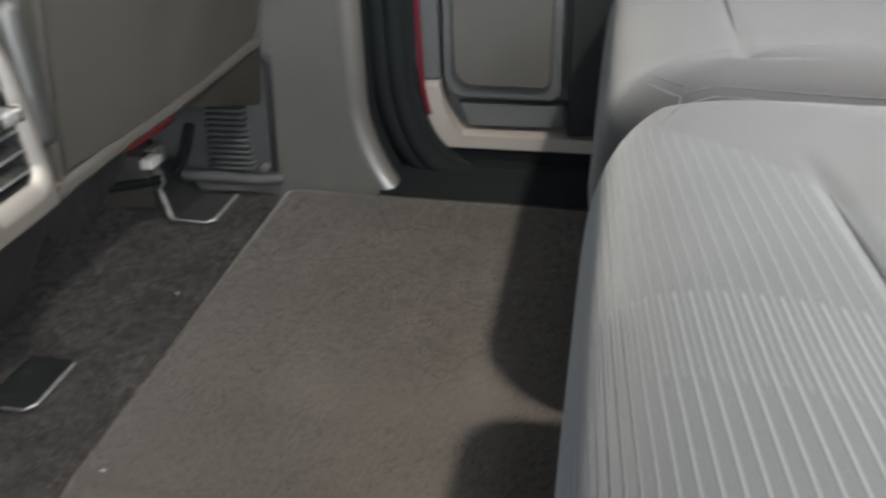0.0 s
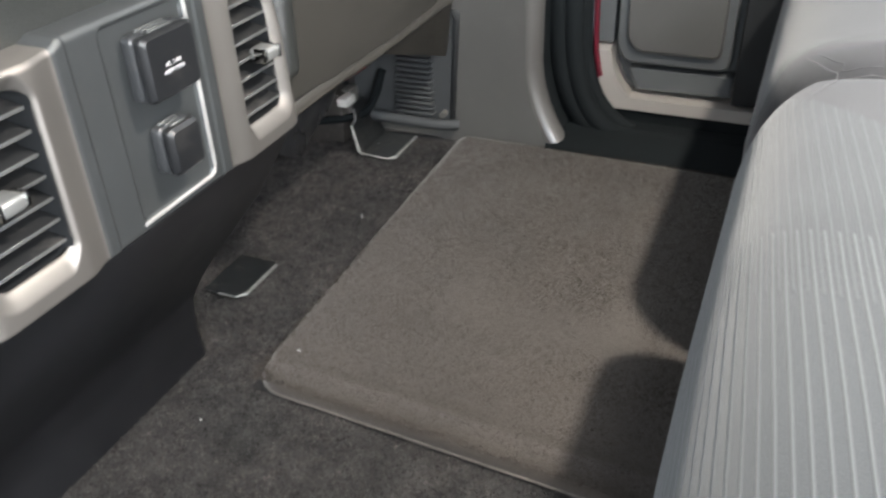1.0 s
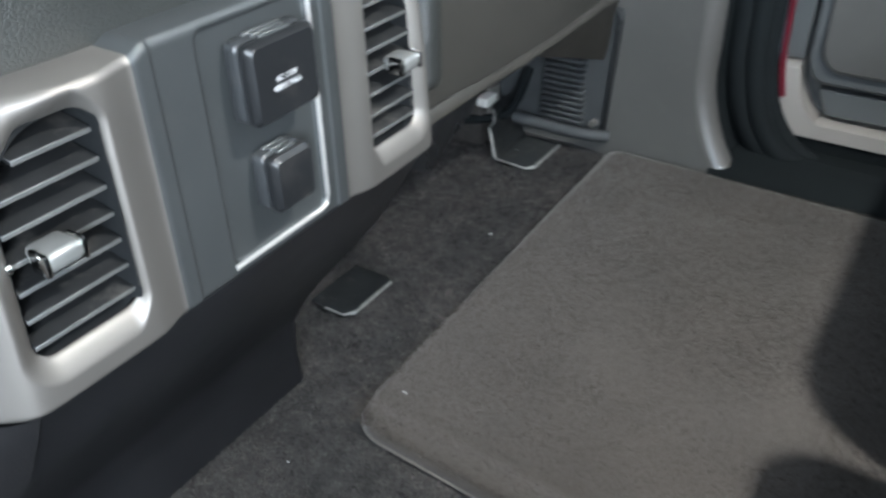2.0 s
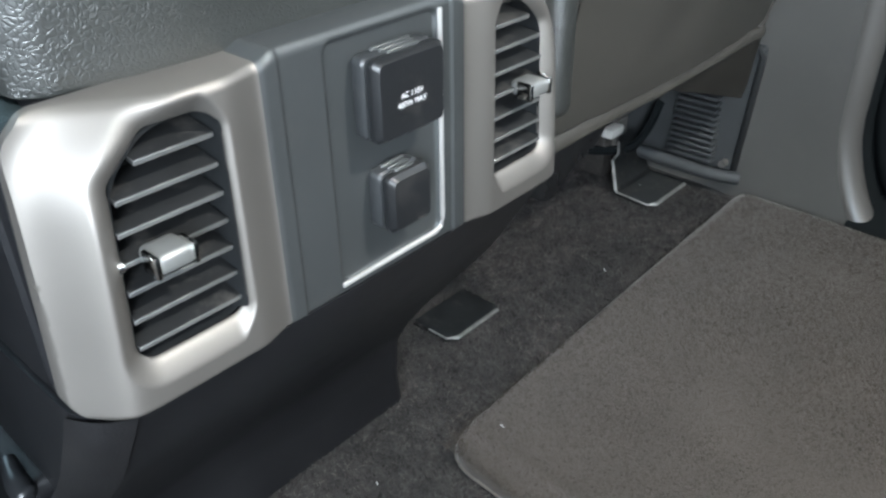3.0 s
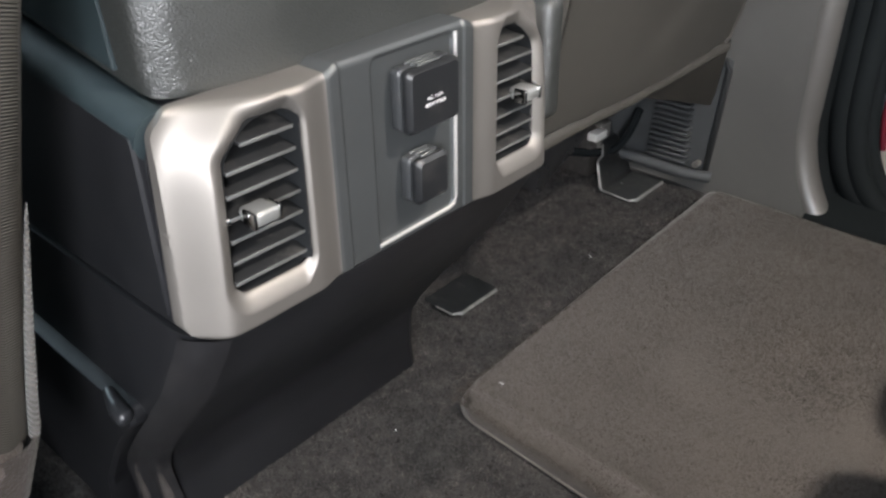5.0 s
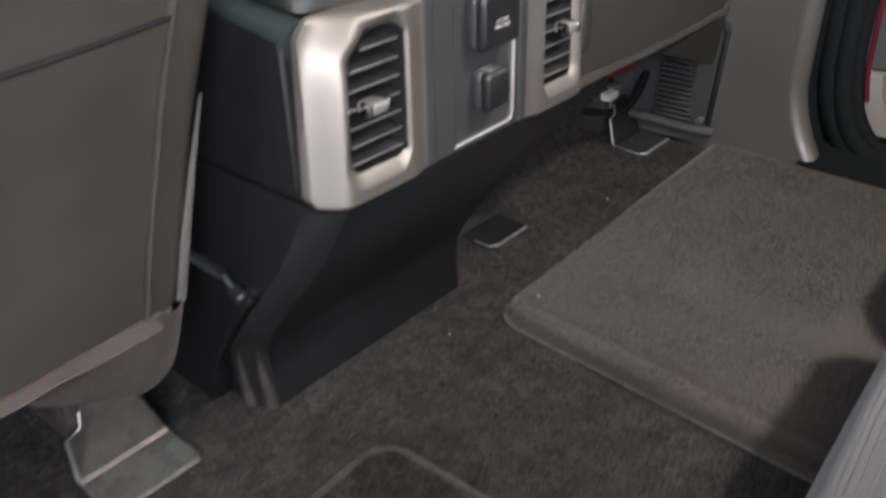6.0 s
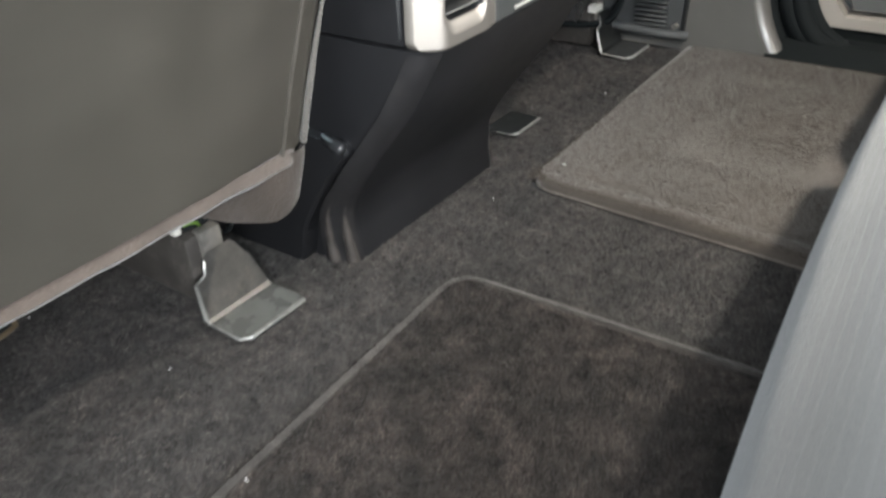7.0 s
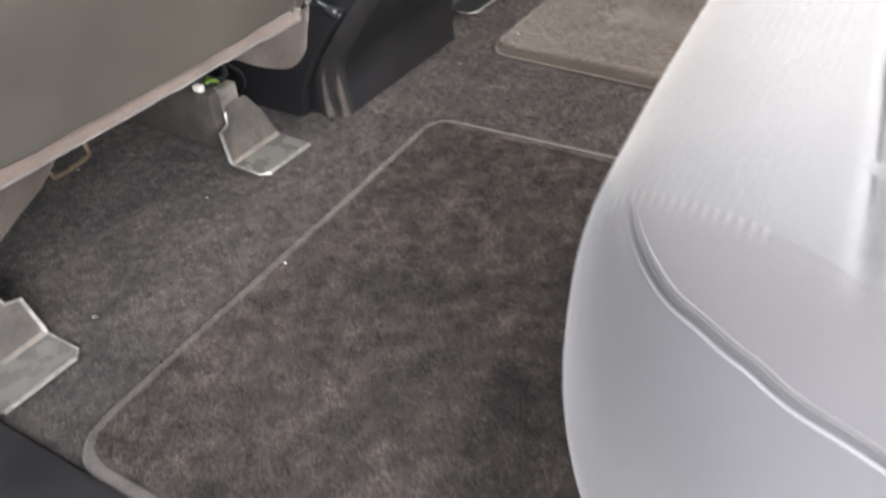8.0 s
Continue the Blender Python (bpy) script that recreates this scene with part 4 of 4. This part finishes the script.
part("green_wire", tube(bmesh.new(), curve_pts([(-0.468, 0.063, 0.096), (-0.462, 0.068, 0.0985), (-0.4605, 0.074, 0.096), (-0.466, 0.080, 0.0895), (-0.49, 0.086, 0.089)], 8), 0.0018, 6), GREENWIRE, loom2)
part("cable", tube(bmesh.new(), curve_pts([(-0.470, 0.063, 0.092), (-0.464, 0.078, 0.094), (-0.462, 0.090, 0.098), (-0.48, 0.100, 0.110), (-0.52, 0.105, 0.125)], 8), 0.004, 6), RUBBER, loom2)
part("cable", tube(bmesh.new(), curve_pts([(-0.475, 0.096, 0.112), (-0.452, 0.104, 0.098), (-0.450, 0.108, 0.080), (-0.470, 0.112, 0.062)], 8), 0.0022, 6), RUBBER, loom2)
hook = thing("wire_hook", "bent bright wire loop under the seat", "hook")
part("loop", tube(bmesh.new(), curve_pts([(-0.45, -0.19, 0.15), (-0.44, -0.176, 0.112), (-0.438, -0.170, 0.106), (-0.438, -0.135, 0.108), (-0.442, -0.128, 0.114), (-0.455, -0.126, 0.15)], 6), 0.0022, 6), BRONZE, hook)
part("clip", boxed(-0.455, -0.435, -0.215, -0.195, 0.085, 0.105, 0.003, 2), DARKPLASTIC, hook)
# ---- rear bench ----
# inset from the outline and height, from the foot of the front up over the roll to the middle
LEVELS = [(0.120, 0.02), (0.086, 0.06), (0.044, 0.11), (0.013, 0.155), (0.0, 0.195), (0.0, 0.230), (0.005, 0.266), (0.018, 0.296), (0.041, 0.317), (0.074, 0.329), (0.108, 0.334), (0.148, 0.3355), (0.18, 0.336), (0.22, 0.336), (0.252, 0.336)]
WAVES = curve_pts([(a, 0, b) for a, b in LEVELS], 4)
FOLD = 0.104     # the sewn crease, set in from the front


def finer(path):
    out = [path[0]]
    for k, (a, b) in enumerate(zip(path, path[1:])):
        cuts = max(1, int((b - a).length / 0.0022)) if k > 20 and 0.085 < b.x < 0.155 else 1
        out += [a.lerp(b, (i + 1) / cuts) for i in range(cuts)]
    return out


WAVES = finer(WAVES)
FOLD_ROW = min(range(20, len(WAVES)), key=lambda k: abs(WAVES[k].x - FOLD))


def bow_at(y):
    return max(0.0, min(1.0, (0.40 - y) / 0.76)) ** 2


def fold_x(y):
    return 0.205 + 0.095 * (0.40 - y) if y < 0.604 else 0.187


def fold_shift(y, bow=0.066):
    return fold_x(y) - 0.091 - FOLD - bow * bow_at(y)


def fold_depth(x, y, lo, hi):
    run = max(0.0, min(1.0, (y - lo) / 0.03)) * max(0.0, min(1.0, (hi - y) / 0.03))
    return 0.0032 * run * math.exp(-((x - fold_x(y)) / 0.0045) ** 2)


def bench_outline(x0, x1, y0, y1, r0, r1, bow, d, k=14, n=40, tight=(1.0, 1.0)):
    """A rounded rectangle set in by d; its front bows back a little towards the door end."""
    out = []
    corners = [(x0, y0, r0, 180, 270), (x1, y0, 0.04, 270, 360), (x1, y1, 0.04, 0, 90), (x0, y1, r1, 90, 180)]
    pts = []
    for cx, cy, r, a, b in corners:
        rr = max(r - d, 0.004)
        ox = cx + d + rr if cx == x0 else cx - d - rr
        oy = cy + d * tight[0] + rr if cy == y0 else cy - d * tight[1] - rr
        pts.append([Vector((ox + rr * math.cos(radians(a + (b - a) * i / k)), oy + rr * math.sin(radians(a + (b - a) * i / k)))) for i in range(k + 1)])
    for c in range(4):
        out += pts[c]
        p, q = pts[c][-1], pts[(c + 1) % 4][0]
        m = n if c == 3 else 12
        out += [p.lerp(q, i / m) for i in range(1, m)]
    for p in out:
        f = max(0.0, min(1.0, (x0 + 0.25 - p.x) / 0.25))
        p.x += bow * f * bow_at(p.y)
    return out


def bench_cushion(y0, y1, r0, r1, bow, label, stripe_lo, stripe_hi, fold_lo, fold_hi, ends, cloth=None):
    """A cushion that rolls over its front and ends; the texture axes are the length over the roll and the place across."""
    ob = thing("rear_seat", label, "rear seat", "rear bench")
    x0, x1 = 0.091, 0.62
    lens = [0.0]
    for a, b in zip(WAVES, WAVES[1:]):
        lens.append(lens[-1] + (b - a).length)

    def over(co):
        """Length over the roll from the crease, for a place on the upper side."""
        f = max(0.0, min(1.0, (x0 + 0.25 - co.x) / 0.25))
        d = co.x - x0 - bow * f * bow_at(co.y)
        for k in range(20, len(WAVES) - 1):
            a, b = WAVES[k].x, WAVES[k + 1].x
            if d <= b:
                return lens[k] + (lens[k + 1] - lens[k]) * max(0.0, (d - a) / max(1e-6, b - a)) - lens[FOLD_ROW] - fold_shift(co.y)
        return lens[-1] - lens[FOLD_ROW] + d - WAVES[-1].x - fold_shift(co.y)

    def lean(y):
        return 0.45 if y < 0 else 1.6 if y < 0.55 else 0.0

    def build(lo, hi):
        bm = bmesh.new()
        uv = bm.loops.layers.uv.new("uv")
        rows = []
        for w in WAVES:
            rows.append([bm.verts.new((p.x, p.y, w.z + 0.0012 * noise.noise(Vector((p.x * 14, p.y * 14, 2))) - (fold_depth(p.x, p.y, fold_lo, fold_hi) if p.x < 0.30 and w.z > 0.3 else 0))) for p in bench_outline(x0, x1, y0, y1, r0, r1, bow, w.x, 40, 60, ends)])
        n = len(rows[0])
        for i in range(len(rows) - 1):
            for j in range(n):
                q = (j + 1) % n
                f = bm.faces.new((rows[i][j], rows[i][q], rows[i + 1][q], rows[i + 1][j]))
                for loop, a in zip(f.loops, (i, i, i + 1, i + 1)):
                    loop[uv].uv = (lens[a] - lens[FOLD_ROW] - fold_shift(loop.vert.co.y) if a < 20 else over(loop.vert.co), loop.vert.co.y)
        bm.faces.new(rows[-1])
        for y, keep in ((lo, 1), (hi, -1)):
            if y is not None:
                slant = lean(y)
                bmesh.ops.bisect_plane(bm, geom=bm.verts[:] + bm.edges[:] + bm.faces[:], plane_co=(0.165, y, 0), plane_no=(slant * keep, keep, 0), clear_inner=True)
        return bm

    part("cover", build(stripe_lo, stripe_hi), cloth or STRIPED, ob, "plain grey cloth" if cloth else "grey cloth with pale pinstripes")
    part("end_bolster", build(None, stripe_lo), BOLSTER, ob, "plain pale grey cloth")
    part("end_bolster", build(stripe_hi, None), BOLSTER, ob, "plain pale grey cloth")
    # piping that leaves the front seam at the corner and runs out along the end
    skin = BVHTree.FromBMesh(build(None, None))

    def laid(pts, dx, dy, sink):
        """The points moved sideways and dropped on to the cushion."""
        out = []
        for q in pts:
            hit = skin.ray_cast(Vector((q.x + dx, q.y + dy, 1.0)), Vector((0, 0, -1)))[0]
            out.append(hit + Vector((0, 0, -sink)))
        return out

    wide = [(0.170, 0.137), (0.182, 0.113), (0.194, 0.094), (0.210, 0.075), (0.227, 0.062), (0.246, 0.050), (0.278, 0.036), (0.36, 0.023), (0.50, 0.020)]
    tight = [(0.116, 0.066), (0.124, 0.052), (0.134, 0.036), (0.147, 0.023), (0.170, 0.016), (0.36, 0.012)]
    for end, s, route in ((y0, 1, wide if r0 > 0.1 else tight), (y1, -1, tight)):
        line = curve_pts([(a, end + s * b, 0) for a, b in route], 8)
        big = r0 > 0.1 and s > 0
        taper = [min(1.0, 0.10 + 0.05 * k) * (1.0 if big else 0.6) for k in range(len(line))]
        part("piping", tube(bmesh.new(), laid(line, 0.0019, 0.0019 * s, 0.0003), [0.0010 * f for f in taper], 10), BOLSTER, ob, "soft raised roll along the cushion end")
        # dark tube paints the groove's shade, the pale one after it the highlight
        if big:
            part("stitch_groove", tube(bmesh.new(), laid(line, 0.0002, 0.0002 * s, 0.0002), [0.0013 * f for f in taper], 6), GROOVE, ob, "stitched groove, shade put in as a dark tube")
        part("seam_edge", tube(bmesh.new(), laid(line, -0.0013, -0.0014 * s, 0.0002), [0.0008 * f for f in taper], 6), PIPING, ob, "turned edge, pale for its highlight")
    lo, hi = max(y0 + 0.09, fold_lo + 0.03), min(y1 - 0.05, fold_hi - 0.03)
    crease = [Vector((fold_x(lo + (hi - lo) * k / 40), lo + (hi - lo) * k / 40, 0)) for k in range(41)]
    # dark tube laid in the crease to stand for its shade
    part("crease_seam", tube(bmesh.new(), laid(crease, 0, 0, 0.0004), [0.0018 * min(1, k / 8, (40 - k) / 3) + 0.0002 for k in range(41)], 6), GROOVE, ob, "sewn crease with its shade as a dark tube")
    part("plinth", boxed(0.17, 0.66, y0 + 0.05, y1 - 0.03, -0.004, 0.10, 0.012, 2), BLACKPLASTIC, ob, "black plastic plinth")
    part("backrest", slab(bmesh.new(), round_poly([(0.60, 0.27), (0.68, 0.27), (0.76, 0.74), (0.69, 0.76)], 0.03, 6), "y", y0 + 0.03, y1 - 0.01, 0.02), CLOTH, ob)
    return ob


bench_cushion(-0.385, 0.602, 0.18, 0.045, 0.066, "pale grey striped cloth rear bench cushion with piped end", -0.2455, 0.497, -0.31, 0.480, (1.0, 0.45))
bench_cushion(0.607, 1.10, 0.085, 0.06, 0.0, "short grey cloth rear bench cushion by the door", 0.665, 1.05, 0.60, 1.15, (0.42, 0.6), CLOTH)
dome = thing("dome_lamp", "lit dome lamp in the headliner", "ceiling lamp")
part("housing", boxed(DOME_X - 0.08, DOME_X + 0.08, DOME_Y - 0.08, DOME_Y + 0.08, 1.128, 1.1375, 0.004), GREYPLASTIC, dome)
part("lens", boxed(DOME_X - 0.035, DOME_X + 0.035, DOME_Y - 0.035, DOME_Y + 0.035, 1.1262, 1.1300, 0.001), LENS, dome)


# ---- carpet pile ----
def pile(name, count, box4, height, width, mat, label, base, inside):
    """Short leaning tufts, each one thin blade, scattered over a stretch of floor."""
    rng = np.random.default_rng(7)
    x = rng.uniform(box4[0], box4[1], count)
    y = rng.uniform(box4[2], box4[3], count)
    keep = inside(x, y)
    x, y = x[keep], y[keep]
    n = len(x)
    z = np.array([base(a, b) for a, b in zip(x, y)])
    a = rng.uniform(0, 2 * np.pi, n)
    h = height * rng.uniform(0.6, 1.3, n)
    w = width * rng.uniform(0.6, 1.3, n)
    lean = rng.normal(0, 0.6, (n, 2)) * h[:, None]
    verts = np.empty((n, 3, 3))
    verts[:, 0] = np.stack((x - np.cos(a) * w, y - np.sin(a) * w, z - 0.0005), 1)
    verts[:, 1] = np.stack((x + np.cos(a) * w, y + np.sin(a) * w, z - 0.0005), 1)
    verts[:, 2] = np.stack((x + lean[:, 0], y + lean[:, 1], z + h), 1)
    mesh = bpy.data.meshes.new(name)
    mesh.from_pydata(verts.reshape(-1, 3).tolist(), [], np.arange(3 * n).reshape(-1, 3).tolist())
    mesh.materials.append(mat)
    return tagged(new(name, mesh), label, "carpet pile", kind="stuff")


def tuft(name, color, spread, mottle, color2, vary=0.4, speck=0.5, patch=0.32):
    mat = material(name, color, 1.0, 0, vary, mottle, spec=0.05, sheen=0.15, color2=color2, fine=speck, fine_scale=420)
    nt = mat.node_tree
    nt.nodes["Color Ramp"].color_ramp.elements[0].position, nt.nodes["Color Ramp"].color_ramp.elements[1].position = 0.30, 0.70
    bsdf = nt.nodes["Principled BSDF"]
    src = bsdf.inputs["Base Color"].links[0].from_socket
    geo = nt.nodes.new("ShaderNodeNewGeometry")
    mr = nt.nodes.new("ShaderNodeMapRange")
    mr.inputs["To Min"].default_value, mr.inputs["To Max"].default_value = 1 - spread, 1 + spread
    nt.links.new(geo.outputs["Random Per Island"], mr.inputs["Value"])
    mul = nt.nodes.new("ShaderNodeVectorMath")
    mul.operation = "SCALE"
    # broad brushed and dusty patches
    at = nt.nodes.new("ShaderNodeTexCoord")
    broad = nt.nodes.new("ShaderNodeTexNoise")
    broad.inputs["Scale"].default_value, broad.inputs["Detail"].default_value = 13, 5
    broad.inputs["Roughness"].default_value, broad.inputs["Distortion"].default_value = 0.6, 0.6
    nt.links.new(at.outputs["Object"], broad.inputs["Vector"])
    tone = nt.nodes.new("ShaderNodeValToRGB")
    lo, hi = tone.color_ramp.elements
    lo.position, hi.position = 0.36, 0.66
    lo.color, hi.color = (1 - patch, 1 - patch * 0.94, 1 - patch * 0.92, 1), (1 + patch * 1.15, 1 + patch * 0.95, 1 + patch * 0.85, 1)
    nt.links.new(broad.outputs["Fac"], tone.inputs["Fac"])
    patched = nt.nodes.new("ShaderNodeVectorMath")
    patched.operation = "MULTIPLY"
    nt.links.new(src, patched.inputs[0])
    nt.links.new(tone.outputs["Color"], patched.inputs[1])
    nt.links.new(patched.outputs[0], mul.inputs[0])
    nt.links.new(mr.outputs[0], mul.inputs["Scale"])
    nt.links.new(mul.outputs[0], bsdf.inputs["Base Color"])
    return mat


def on_brown(x, y):
    return (x > -0.306) & (x < 0.12) & (y > 0.462 - 0.05 * (x + 0.305)) & (y < 1.026)


def on_dark(x, y):
    edge = -0.236 - 0.026 * (y + 0.358) / 0.6
    return (x > edge + 0.004) & (x < 0.12) & (y < 0.240) & (y > -0.348)


pile("carpet_pile", 760000, (-0.72, 0.10, NEAR, 1.03), 0.0030, 0.00055, tuft("carpet_tuft", (0.0330, 0.0325, 0.0320), 0.7, 85, (0.082, 0.0748, 0.0712), 0.38, 0.6), "dark charcoal carpet tufts with dust", carpet_height, lambda x, y: ~on_brown(x, y) & ~on_dark(x, y))
pile("mat_pile", 340000, (-0.27, 0.12, -0.35, 0.245), 0.0030, 0.00055, tuft("dark_mat_tuft", (0.0270, 0.0255, 0.0245), 0.75, 60, (0.072, 0.062, 0.057), 0.4, 0.65), "charcoal mat tufts with brown dust", lambda x, y: 0.006 + 0.0015 * noise.noise(Vector((x * 7, y * 7, 5))), on_dark)
pile("mat_pile", 260000, (-0.306, 0.12, 0.44, 1.036), 0.0019, 0.0005, tuft("brown_mat_tuft", (0.059, 0.0500, 0.0430), 0.18, 12, (0.070, 0.0594, 0.0506), 0.14, 0.1, 0.08), "short brown velour tufts of the mat", lambda x, y: 0.0135 + 0.002 * noise.noise(Vector((x * 7, y * 7, 5))) + fold_line(x, y), on_brown)


def lint(count):
    """Pale threads and crumbs caught in the pile."""
    rng = random.Random(11)
    bm = bmesh.new()
    for _ in range(count):
        x, y = rng.uniform(-0.60, 0.02), rng.uniform(-0.33, 0.98)
        z = (0.0165 if -0.30 < x and y > 0.47 else 0.011 if x > -0.24 and y < 0.24 else 0.005)
        a, n = rng.uniform(0, 6.28), rng.uniform(0.0006, 0.0028)
        d = Vector((math.cos(a), math.sin(a), 0)) * n
        tube(bm, [Vector((x, y, z)) - d, Vector((x, y, z + 0.0012)) + d * 0.2, Vector((x, y, z + 0.0004)) + d], rng.uniform(0.00025, 0.0005), 4)
    return bm


tagged(part("lint", lint(13), PRINT), "pale lint and crumbs in the carpet", "lint", kind="stuff")
